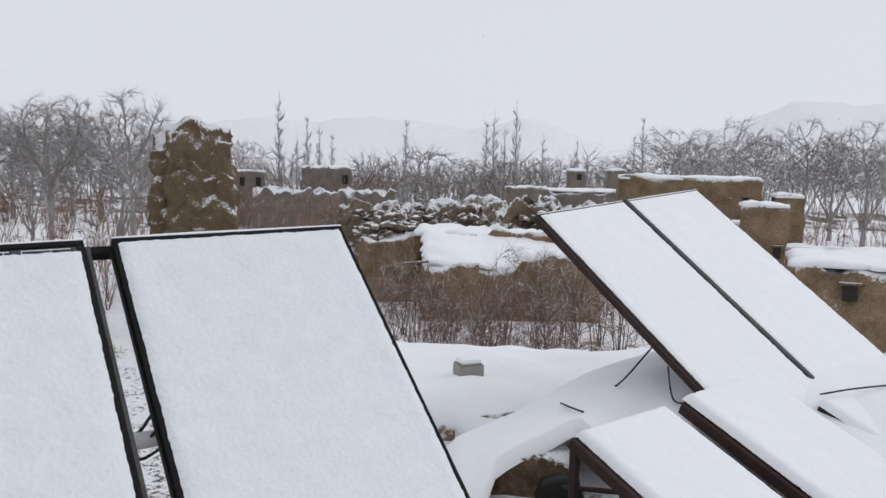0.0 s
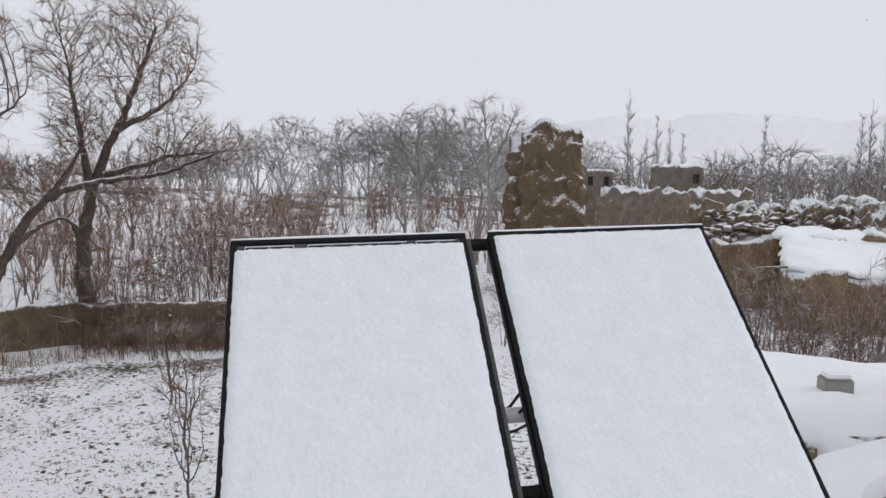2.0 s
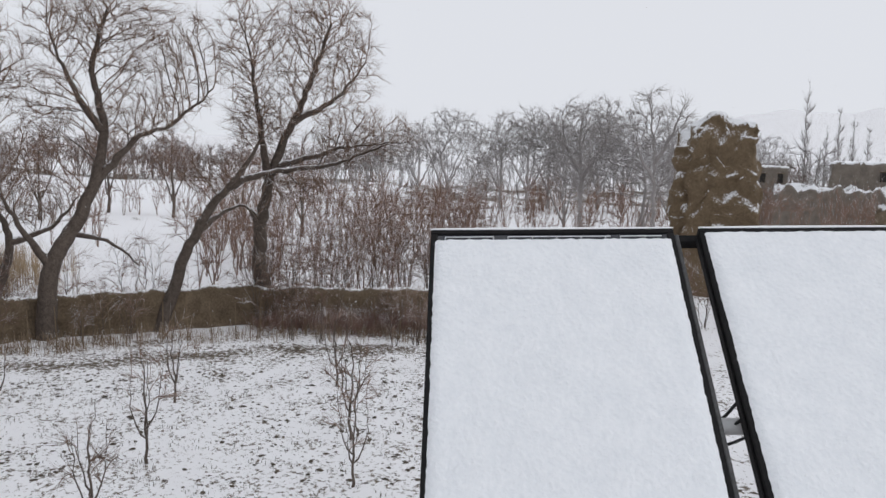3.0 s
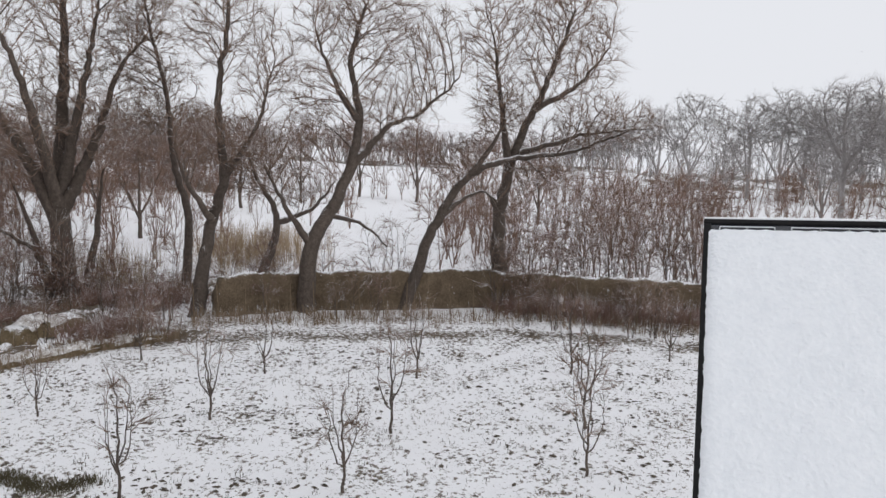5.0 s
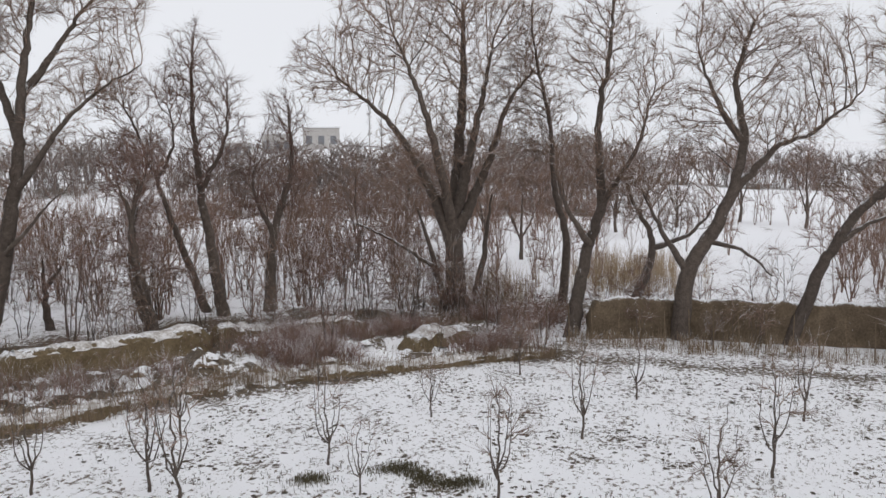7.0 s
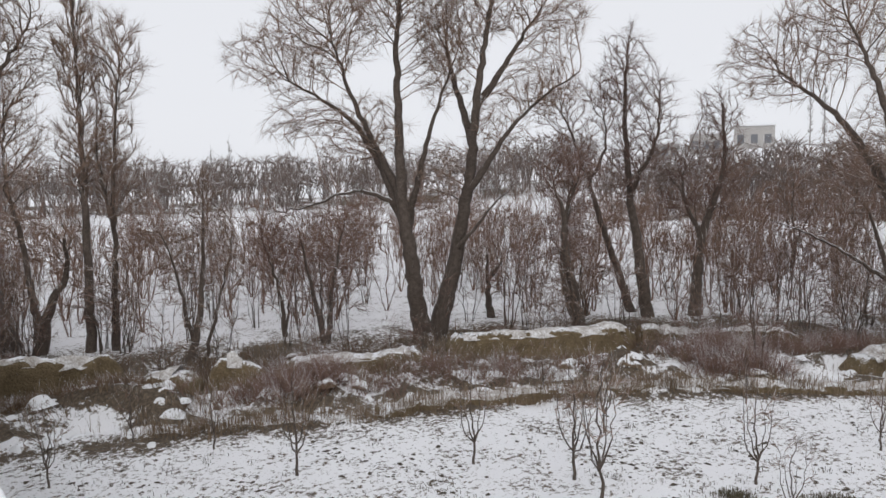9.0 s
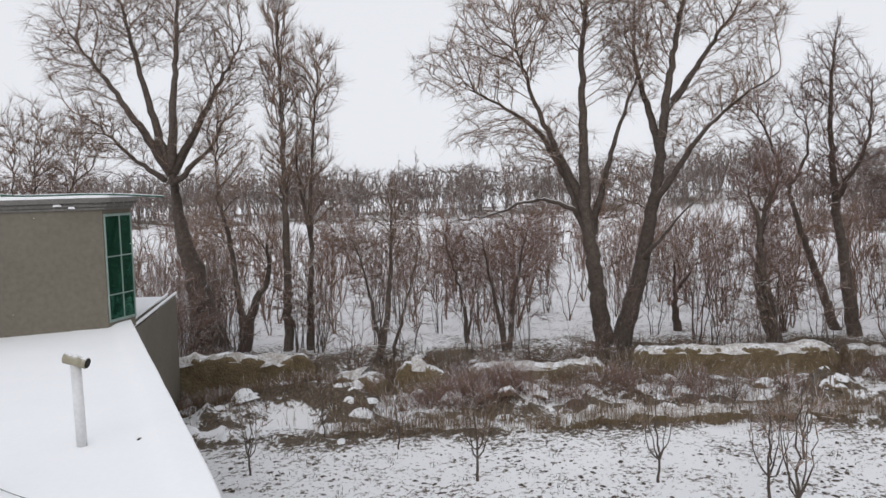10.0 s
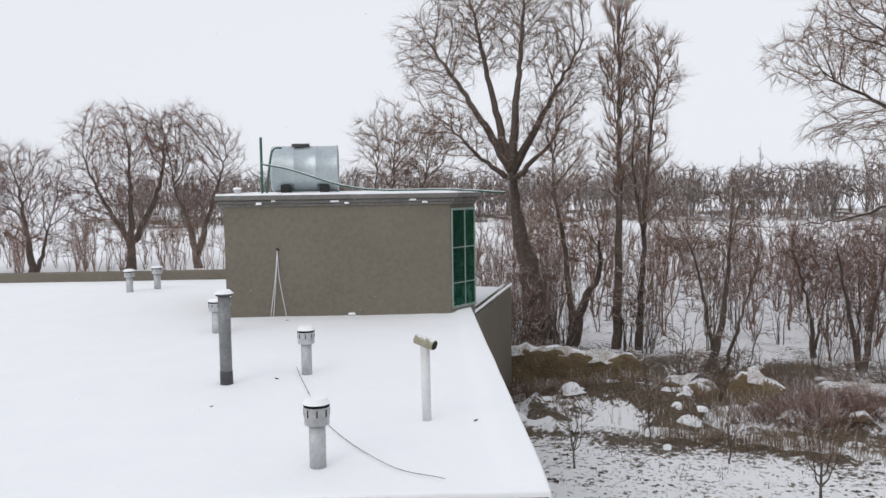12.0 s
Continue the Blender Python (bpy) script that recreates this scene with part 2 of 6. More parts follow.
def tube_mesh(name, strips, mat, sides):
    """One mesh from strips of (points, radii), each a tapered tube; a strip of two points that ends in radius 0 is a spike."""
    V, Fc, base = [], [], 0
    ang = np.arange(sides) * 2 * np.pi / sides
    ca, sa = np.cos(ang), np.sin(ang)
    ks = np.arange(sides)
    kn = (ks + 1) % sides
    for pts, rad in strips:
        P = np.asarray(pts, float)
        T = np.gradient(P, axis=0)
        T /= np.linalg.norm(T, axis=1)[:, None] + 1e-9
        ref = np.array([1.0, 0, 0]) if abs(T[0][0]) < 0.8 else np.array([0, 1.0, 0])
        A = np.cross(T, ref)
        A /= np.linalg.norm(A, axis=1)[:, None] + 1e-9
        B = np.cross(T, A)
        n = len(P)
        if n == 2 and rad[1] == 0:
            V.append(P[0] + rad[0] * (A[0] * ca[:, None] + B[0] * sa[:, None]))
            V.append(P[1:])
            Fc.append(np.stack([base + ks, base + kn, base + sides + 0 * ks], -1))
            base += sides + 1
            continue
        R = np.asarray(rad)[:, None, None]
        ring = P[:, None, :] + R * (A[:, None, :] * ca[None, :, None] + B[:, None, :] * sa[None, :, None])
        V.append(ring.reshape(-1, 3))
        i = base + np.arange(n - 1)[:, None] * sides
        Fc.append(np.stack([i + ks, i + kn, i + sides + kn], -1).reshape(-1, 3))
        Fc.append(np.stack([i + ks, i + sides + kn, i + sides + ks], -1).reshape(-1, 3))
        base += n * sides
    V, Fc = np.concatenate(V), np.concatenate(Fc)
    return quick_mesh(name, V, Fc, mat, True)


def quick_mesh(name, V, Q, mat, smooth=True):
    """A mesh from arrays of corners and of faces that all have as many corners."""
    me = bpy.data.meshes.new(name)
    n, k = Q.shape
    me.vertices.add(len(V))
    me.vertices.foreach_set("co", np.ascontiguousarray(V, np.float32).ravel())
    me.loops.add(n * k)
    me.loops.foreach_set("vertex_index", np.ascontiguousarray(Q, np.int32).ravel())
    me.polygons.add(n)
    me.polygons.foreach_set("loop_start", np.arange(0, n * k, k, dtype=np.int32))
    me.update(calc_edges=True)
    me.materials.append(mat)
    if smooth:
        me.shade_smooth()
    return me


def pipe(name, pts, r, mat, parent=None, label="", sides=10):
    pts = [Vector(p) for p in pts]
    return part(name, tube_mesh(name, [(pts, [r] * len(pts))], mat, sides), mat, parent, label)


def rod(pts, r, r_end=None, sides=12, caps=True):
    """A round bar along two points, as a bmesh, capped."""
    a, b = Vector(pts[0]), Vector(pts[1])
    bm = bmesh.new()
    bmesh.ops.create_cone(bm, cap_ends=caps, segments=sides, radius1=r, radius2=r if r_end is None else r_end, depth=(b - a).length)
    bmesh.ops.transform(bm, matrix=Matrix.Translation((a + b) / 2) @ (b - a).to_track_quat("Z", "Y").to_matrix().to_4x4(), verts=bm.verts)
    return bm


def bend(pts, n=24):
    """A smooth line through a few points."""
    P = [Vector(p) for p in pts]
    P = [P[0] * 2 - P[1], *P, P[-1] * 2 - P[-2]]
    out = []
    for i in range(1, len(P) - 2):
        for k in range(n // (len(P) - 3)):
            t = k / (n // (len(P) - 3))
            a, b, c, d = P[i - 1:i + 3]
            out.append(0.5 * (2 * b + (c - a) * t + (2 * a - 5 * b + 4 * c - d) * t * t + (3 * b - a - 3 * c + d) * t ** 3))
    return out + [P[-2]]


STATION = (-0.85, 0.95)
VILLAGE_EYE = (-0.89, 0.56)


def polar(az, d, z=0.0):
    """A place by its bearing from +y (to the right) and its distance from the roof where the walk stands; the village is laid out from where it begins."""
    return Vector(((VILLAGE_EYE if 126 < az < 180 else STATION)[0] + d * math.sin(radians(az)), (VILLAGE_EYE if 126 < az < 180 else STATION)[1] + d * math.cos(radians(az)), z))


def fbm(x, y, z=0.0, octaves=3):
    return noise.fractal(Vector((x, y, z)), 0.8, 2.1, octaves)


def lump(name, sx, sy, sz, step, mat, rough=0.12, taper=0.0, ragged=0.0, seed=0, round_top=0.0):
    """An eroded block of mud standing on z = 0, with an uneven skin and a ragged top."""
    bm = bmesh.new()
    nx, ny, nz = max(2, int(sx / step)), max(2, int(sy / step)), max(2, int(sz / step))
    idx = {}

    def vert(i, j, k):
        if (i, j, k) in idx:
            return idx[i, j, k]
        u, v, w = i / nx - 0.5, j / ny - 0.5, k / nz
        s = 1 - taper * w
        p = Vector((u * sx * s, v * sy * s, w * sz))
        q = p * 0.9 + Vector((seed * 7.3, seed * 3.1, 0))
        if ragged:
            p.z *= 1 - ragged * max(0.0, 0.5 + fbm(u * sx * 0.7 + seed * 5.1, v * sy * 0.7, 3.0) * 0.9) * w
        if round_top:
            p.z -= round_top * w * (2 * abs(u)) ** 2.5 + round_top * w * (2 * abs(v)) ** 2.5
        n3 = noise.noise_vector(q) + 0.5 * noise.noise_vector(q * 2.7)
        p += n3 * rough * (0.25 + 0.75 * min(1, w * 3))
        idx[i, j, k] = bm.verts.new(p)
        return idx[i, j, k]
    for i in range(nx):
        for j in range(ny):
            bm.faces.new([vert(i, j, nz), vert(i + 1, j, nz), vert(i + 1, j + 1, nz), vert(i, j + 1, nz)])
    for i in range(nx):
        for k in range(nz):
            bm.faces.new([vert(i, 0, k), vert(i + 1, 0, k), vert(i + 1, 0, k + 1), vert(i, 0, k + 1)])
            bm.faces.new([vert(i + 1, ny, k), vert(i, ny, k), vert(i, ny, k + 1), vert(i + 1, ny, k + 1)])
    for j in range(ny):
        for k in range(nz):
            bm.faces.new([vert(0, j + 1, k), vert(0, j, k), vert(0, j, k + 1), vert(0, j + 1, k + 1)])
            bm.faces.new([vert(nx, j, k), vert(nx, j + 1, k), vert(nx, j + 1, k + 1), vert(nx, j, k + 1)])
    me = bpy.data.meshes.new(name)
    bm.to_mesh(me)
    bm.free()
    me.materials.append(mat)
    me.shade_smooth()
    return me


def snow_cap(name, sx, sy, thick, step=0.3, over=0.12, seed=0, wave=0.10):
    """A blanket of snow on a flat top, thin and uneven at its rim."""
    nx, ny = max(3, int((sx + 2 * over) / step)), max(3, int((sy + 2 * over) / step))
    V, Fc = [], []
    for lower in (0, 1):
        for j in range(ny + 1):
            for i in range(nx + 1):
                u, v = i / nx - 0.5, j / ny - 0.5
                e = min(1.0, (0.5 - abs(u)) * nx / 2.2, (0.5 - abs(v)) * ny / 2.2)
                x, y = u * (sx + 2 * over), v * (sy + 2 * over)
                k = 1 + 0.05 * fbm(x + seed, y, seed)
                z = -0.03 if lower else thick * (0.15 + 0.85 * math.sqrt(max(e, 0))) + wave * e * fbm(x * 0.6 + seed * 3, y * 0.6, seed) + 0.35 * wave * e * fbm(x * 2.1 + seed, y * 2.1, seed)
                rim = min(0.2, 0.05 * (sx + sy) / 2) * (1 - e) * fbm(x * 1.7 + seed, y * 1.7, 4)
                V.append((x * k + rim, y * k + rim, z + (rim * 0.5 if not lower else -0.08 * (1 - e))))
    n = (nx + 1) * (ny + 1)
    for j in range(ny):
        for i in range(nx):
            a = j * (nx + 1) + i
            Fc.append((a, a + 1, a + nx + 2, a + nx + 1))
            Fc.append((n + a, n + a + nx + 1, n + a + nx + 2, n + a + 1))
    ring = [i for i in range(nx + 1)] + [j * (nx + 1) + nx for j in range(1, ny + 1)] + [ny * (nx + 1) + i for i in range(nx - 1, -1, -1)] + [j * (nx + 1) for j in range(ny - 1, 0, -1)]
    for a, b in zip(ring, ring[1:] + ring[:1]):
        Fc.append((b, a, n + a, n + b))
    return mesh_from(name, V, Fc, SNOW, True)


# ---- ground ----


def seg_dist(X, Y, line):
    D = np.full(X.shape, 1e9)
    for (ax, ay), (bx, by) in zip(line, line[1:]):
        t = np.clip(((X - ax) * (bx - ax) + (Y - ay) * (by - ay)) / ((bx - ax) ** 2 + (by - ay) ** 2), 0, 1)
        D = np.minimum(D, np.hypot(X - ax - t * (bx - ax), Y - ay - t * (by - ay)))
    return D


FIELD_BANK = [(1.6, 20.9), (3.5, 20.3), (6.6, 19.2), (9.1, 17.8), (11.1, 17.5), (13.9, 16.6), (17.6, 13.7), (21.4, 10.9), (24.2, 8.2)]
MIDDLE_BANK = [(2.0, 22.6), (6.0, 21.6), (9.5, 20.2), (13.0, 19.0), (17.0, 16.7), (20.5, 14.2), (25.5, 11.0)]
DITCH = [(0.5, 27.5), (8.5, 25.0), (13.0, 23.2), (17.0, 22.2), (21.0, 20.0), (26.0, 15.5), (31.0, 11.0)]
EAST_WALL = [(26.3, 7.4), (27.1, 5.8), (27.5, 4.4), (27.9, 1.2), (28.3, -1.6), (27.3, -4.0), (26.4, -7.0), (26.0, -11.0), (27.0, -16.0)]
EAST_EDGE = [(24.2, 8.2), (24.6, 4.0), (24.9, 1.2), (25.0, -4.1), (23.4, -7.8), (22.5, -13.0)]

rings = np.concatenate([np.linspace(0.5, 10, 16), np.linspace(10.4, 40, 92), np.geomspace(41, 3600, 80)])
spokes = 400
A = np.linspace(0, 2 * np.pi, spokes, endpoint=False)
RR, AA = np.meshgrid(rings, A, indexing="ij")
GX, GY = STATION[0] + RR * np.sin(AA), STATION[1] + RR * np.cos(AA)
rough_n = np.array([noise.fractal(Vector((x * 0.5, y * 0.5, 1.0)), 0.7, 2.0, 4) for x, y in zip(GX.ravel(), GY.ravel())]).reshape(GX.shape)
fine_n = np.array([noise.noise(Vector((x * 2.3, y * 2.3, 5.0))) for x, y in zip(GX.ravel(), GY.ravel())]).reshape(GX.shape)
near = np.clip((60 - RR) / 30, 0, 1)
d_bank, d_mid, d_ditch, d_edge = (seg_dist(GX, GY, l) for l in (FIELD_BANK, MIDDLE_BANK, DITCH, EAST_EDGE))
GZ = near * (0.03 * rough_n + 0.035 * fine_n)
GZ += 0.12 * np.exp(-(d_bank / 0.5) ** 2) * (0.8 + 0.5 * rough_n)
GZ += 0.40 * np.exp(-(d_mid / 0.7) ** 2) * (0.7 + 1.2 * rough_n) + 0.22 * np.clip(1.2 - d_mid / 2.6, 0, 1) * (rough_n + 0.8 * fine_n)
GZ -= 0.55 * np.exp(-(d_ditch / 0.9) ** 2)
GZ += 0.22 * np.exp(-(d_ditch / 2.6) ** 2) * rough_n * 2
deg = np.degrees(AA)


def lobe(centre, width):
    return np.exp(-(((deg - centre + 180) % 360 - 180) / width) ** 2)


# a terrace under the far houses, and hills on the horizon
GZ += 8.2 * lobe(60, 16) * np.clip((RR - 112) / 22, 0, 1)
hill = 92 * lobe(130, 9) + 78 * lobe(141, 6) + 92 * lobe(150, 5) + 118 * lobe(167, 9) + 70 * lobe(182, 12) + 42 * lobe(-4, 14) + 26 * lobe(40, 30) + 35 * lobe(90, 20) + 30 * lobe(-40, 30) + 60 * lobe(210, 25)
ridge = np.clip((RR - 620) / 880, 0, 1)
GZ += hill * (ridge ** 1.5) * (1 + 0.03 * np.sin(AA * 61) * ridge + 0.02 * np.sin(AA * 143 + 1) * ridge)
beyond = (RR > 26)
bare = np.full(GX.shape, 0.268)
bare = np.where(beyond, np.where(deg < 58, 0.245, 0.215), bare)
bare += 0.20 * np.exp(-(np.minimum(d_bank, 9) / 0.9) ** 2) - (0.24 + 0.25 * rough_n) * np.exp(-(d_bank / 0.28) ** 2)
zone = np.clip(1.4 - np.abs(d_mid) / 2.6, 0, 1) * (d_bank > 0.35)
north = (GX * 0.45 + GY > 16.5)
bare += (0.03 + 0.40 * rough_n + 0.2 * fine_n) * zone * north
bare += (0.33 + 0.22 * rough_n) * np.exp(-(d_ditch / 2.9) ** 2)
bare += 0.10 * np.exp(-((d_edge - 1.0) / 0.8) ** 2) * (GX > 22)
bare = np.where(RR > 60, np.where(RR > 300, 0.08, 0.10 + 0.25 * rough_n), bare)
# leaf litter and scrub under the far woods
az_n = (deg + 180) % 360 - 180
wooded = ((RR > 121) & (RR < 172) & (az_n > -22) & (az_n < 50)) | ((RR > 90) & (RR < 114) & (az_n >= 48) & (az_n < 78)) | ((RR > 163) & (RR < 205) & (az_n >= 64) & (az_n < 106)) | ((RR > 112) & (RR < 178) & (az_n >= 106) & (az_n < 180))
bare = np.where(wooded, 0.36 + 0.35 * rough_n, bare)
bare += np.where(RR > 500, 0.17, 0)
V = np.stack([GX, GY, GZ], -1).reshape(-1, 3)
V = np.concatenate([V, [[STATION[0], STATION[1], 0.0]]])
i, j = np.meshgrid(np.arange(len(rings) - 1), np.arange(spokes), indexing="ij")
jn = (j + 1) % spokes
Q = np.stack([i * spokes + j, i * spokes + jn, (i + 1) * spokes + jn, (i + 1) * spokes + j], -1).reshape(-1, 4)[:, ::-1]
ground_mesh = quick_mesh("ground", V, Q, GROUND)
att = ground_mesh.attributes.new("bare", "FLOAT", "POINT")
att.data.foreach_set("value", np.concatenate([bare.ravel(), [0.3]]).astype(np.float32))
tagged(part("ground", ground_mesh, GROUND), "orchard ground under thin patchy snow with brown clods", "ground", kind="structure")


def ground_z(x, y):
    """The height of the ground near a place."""
    r = math.hypot(x - STATION[0], y - STATION[1])
    a = math.atan2(x - STATION[0], y - STATION[1]) % (2 * math.pi)
    k = int(np.argmin(np.abs(rings - r)))
    return float(GZ[k, int(round(a / (2 * math.pi) * spokes)) % spokes])


# ---- trees ----


def unit(v):
    return v / (np.linalg.norm(v) + 1e-9)


def stem_line(pts, step):
    """A smooth line through control points, cut into even steps."""
    P = np.array([tuple(p) for p in bend(pts, 8 * len(pts))]) if len(pts) > 2 else np.array(pts, float)
    s = np.concatenate([[0], np.cumsum(np.linalg.norm(np.diff(P, axis=0), axis=1))])
    q = np.linspace(0, s[-1], max(2, int(s[-1] / step) + 1))
    return np.stack([np.interp(q, s, P[:, k]) for k in range(3)], -1)


def grow(seed, stems, lobes, n, step, tip, lift, kink):
    """Branches that grow from the stems towards free places in the lobes of a crown.
    stems: (radius, points (across, along, up)); lobes: (across, along, up, and their half widths).
    Returns joints, the parent of each, radii, and the joints of each stem."""
    g = np.random.default_rng(seed)
    size = np.array([l[3] * l[4] * l[5] for l in lobes]) ** 0.8
    which = g.choice(len(lobes), n, p=size / size.sum())
    v = g.normal(0, 1, (n, 3))
    v /= np.linalg.norm(v, axis=1)[:, None]
    v *= (g.random(n) ** 0.4)[:, None]
    Lb = np.array(lobes)[which]
    A = Lb[:, :3] + v * Lb[:, 3:]
    P, par, own, ids = [], [], [], []
    for r, pts in stems:
        line = stem_line(pts, step)
        line[1:] += g.normal(0, 0.10 * step, (len(line) - 1, 3))
        first = -1
        if P:
            old = np.array(P)
            k = int(np.argmin(((old - line[0]) ** 2).sum(1)))
            if line[0][2] > 0.3 * step:
                first, line = k, line[1:]
        mine = []
        for q, p in enumerate(line):
            par.append(first if q == 0 else len(P) - 1)
            mine.append(len(P))
            own.append(r * (1.25 if q == 0 and first < 0 else 1.0) * (1 - 0.88 * (q / len(line)) ** 0.75))
            P.append(p)
        ids.append(mine)
    P, par, own = np.array(P), list(par), np.array(own)
    D = np.full(n, 1e9)
    near = np.zeros(n, int)

    def meet(Q, start):
        d = ((A[:, None, :] - Q[None]) ** 2).sum(-1)
        k = d.argmin(1)
        m = d[np.arange(n), k]
        better = m < D
        D[better], near[better] = m[better], start + k[better]

    heart = np.array([np.average([l[k] for l in lobes], weights=size) for k in range(3)])
    heart[2] = min(l[2] - l[5] for l in lobes) - 0.4 * max(l[3] for l in lobes)
    meet(P, 0)
    live = np.ones(n, bool)
    kids = np.zeros(len(P), int)
    way = np.array([unit(P[k] - P[par[k]]) if par[k] >= 0 else (0.0, 0.0, 1.0) for k in range(len(P))])
    for _ in range(32):
        live &= D > (0.85 * step) ** 2
        if not live.any():
            break
        w = (A[live] - P[near[live]]) / np.sqrt(D[live])[:, None]
        S = np.stack([np.bincount(near[live], w[:, k], len(P)) for k in range(3)], -1)
        idx = np.unique(near[live])
        order = np.argsort(-D[live])
        closest = np.zeros((len(P), 3))
        closest[near[live][order]] = w[order]
        S = np.where((kids > 0)[:, None], closest, S)
        d = S[idx] / (np.linalg.norm(S[idx], axis=1)[:, None] + 1e-9)
        ok = kids[idx] < 4
        idx, d = idx[ok], d[ok]
        if not len(idx):
            break
        d = d + np.where((kids[idx] == 0)[:, None], 0.6, 0.2) * way[idx] + g.normal(0, kink, d.shape) + np.array([0, 0, lift])
        out = P[idx] - heart
        d += 0.5 * out / (np.linalg.norm(out, axis=1)[:, None] + 1e-9)
        d /= np.linalg.norm(d, axis=1)[:, None]
        kids[idx] += 1
        start = len(P)
        Q = P[idx] + d * step
        P, way = np.concatenate([P, Q]), np.concatenate([way, d])
        par += list(idx)
        kids = np.concatenate([kids, np.zeros(len(Q), int)])
        meet(Q, start)
    par = np.array(par)
    load = np.zeros(len(P))
    leafless = np.bincount(par[par >= 0], minlength=len(P)) == 0
    load[leafless] = 1
    for k in range(len(P) - 1, 0, -1):
        if par[k] >= 0:
            load[par[k]] += load[k]
    rad = tip * load ** (1 / 2.3)
    rad[:len(own)] = np.maximum(own, tip)
    for k in range(len(own), len(P)):
        rad[k] = min(rad[k], 0.85 * rad[par[k]]) if par[k] < len(own) else min(rad[k], rad[par[k]])
    return P, par, np.maximum(rad, tip), ids, leafless


def bars(P0, P1, r0, r1):
    """Corners and triangles of many thin three-sided bars; those with r1 None end in a point."""
    T = P1 - P0
    T /= np.linalg.norm(T, axis=1)[:, None] + 1e-9
    ref = np.where(np.abs(T[:, :1]) < 0.8, [[1.0, 0, 0]], [[0, 1.0, 0]])
    X = np.cross(T, ref)
    X /= np.linalg.norm(X, axis=1)[:, None] + 1e-9
    Y = np.cross(T, X)
    a = np.arange(3) * 2 * np.pi / 3
    ring = X[:, None] * np.cos(a)[None, :, None] + Y[:, None] * np.sin(a)[None, :, None]
    m = len(P0)
    if r1 is None:
        V = np.concatenate([P0[:, None] + ring * r0[:, None, None], P1[:, None]], 1)
        f = np.array([(0, 1, 3), (1, 2, 3), (2, 0, 3)])
        return V.reshape(-1, 3), (f[None] + 4 * np.arange(m)[:, None, None]).reshape(-1, 3)
    V = np.concatenate([P0[:, None] + ring * r0[:, None, None], P1[:, None] + ring * r1[:, None, None]], 1)
    f = np.array([(0, 1, 4), (0, 4, 3), (1, 2, 5), (1, 5, 4), (2, 0, 3), (2, 3, 5)])
    return V.reshape(-1, 3), (f[None] + 6 * np.arange(m)[:, None, None]).reshape(-1, 3)


def crown_arrays(seed, P, par, rad, skip, tip, spray, length, lift):
    """All thin wood that is not in skip, and sprays of twigs on it."""
    g = np.random.default_rng(seed + 900)
    k = np.array([i for i in range(len(P)) if par[i] >= 0 and i not in skip], int)
    if not len(k):
        k = np.arange(1, len(P))
    V, Q = bars(P[par[k]], P[k], np.minimum(rad[par[k]], rad[k] * 1.5), rad[k])
    thin = k[rad[k] < tip * 3.2]
    thin = np.repeat(thin, spray)
    if len(thin):
        ax = P[thin] - P[par[thin]]
        ax /= np.linalg.norm(ax, axis=1)[:, None] + 1e-9
        d = ax + g.normal(0, 0.27, ax.shape) + np.array([0, 0, lift])
        d /= np.linalg.norm(d, axis=1)[:, None]
        at = P[par[thin]] + (P[thin] - P[par[thin]]) * g.random(len(thin))[:, None]
        v2, q2 = bars(at, at + d * (length * g.uniform(0.5, 1.3, len(thin)))[:, None], np.full(len(thin), tip * 0.85), None)
        V, Q = np.concatenate([V, v2]), np.concatenate([Q, q2 + len(V)])
    return V, Q


def tree_meshes(seed, stems, lobes, n, twig_mat, tip=0.0075, step=0.24, lift=0.12, kink=0.28, spray=2, limbs=12, sides=8, bark=None):
    """Meshes of the stems, the main limbs and the crown."""
    bark = bark or BARK
    P, par, rad, ids, _ = grow(seed, stems, lobes, n, step, tip, lift, kink)
    skip, out = set(), []
    for mine in ids:
        skip.update(mine)
        run = ([par[mine[0]]] if par[mine[0]] >= 0 else []) + mine
        if len(run) > 1:
            r = rad[run].copy()
            r[0] = min(r[0], r[1] * 1.3)
            out.append(tube_mesh("trunk", [(P[run], r)], bark, sides))
    heavy = [-1] * len(P)
    for k in range(len(P)):
        p = par[k]
        if p >= 0 and k not in skip and (heavy[p] < 0 or rad[k] > rad[heavy[p]]):
            heavy[p] = k
    roots = sorted([k for k in range(len(P)) if k not in skip and par[k] in skip and rad[k] > 3 * tip], key=lambda k: -rad[k])[:limbs]
    for k in roots:
        run = [par[k], k]
        while heavy[run[-1]] >= 0 and rad[heavy[run[-1]]] > 2.2 * tip:
            run.append(heavy[run[-1]])
        r = rad[run].copy()
        r[0] = r[1] * 1.1
        skip.update(run[1:])
        out.append(tube_mesh("limb", [(P[run], r)], bark, 5))
    V, Q = crown_arrays(seed, P, par, rad, skip, tip, spray, step * 2.6, lift)
    return out + [quick_mesh("crown", V, Q, twig_mat)]


def tree(m, meshes, label, category="tree", group="", name="tree"):
    ob = thing(name, m, label, category, group)
    for me in meshes:
        part(me.name.split(".")[0], me, None, ob)
    return ob


OLD = "old trees along the ditch"


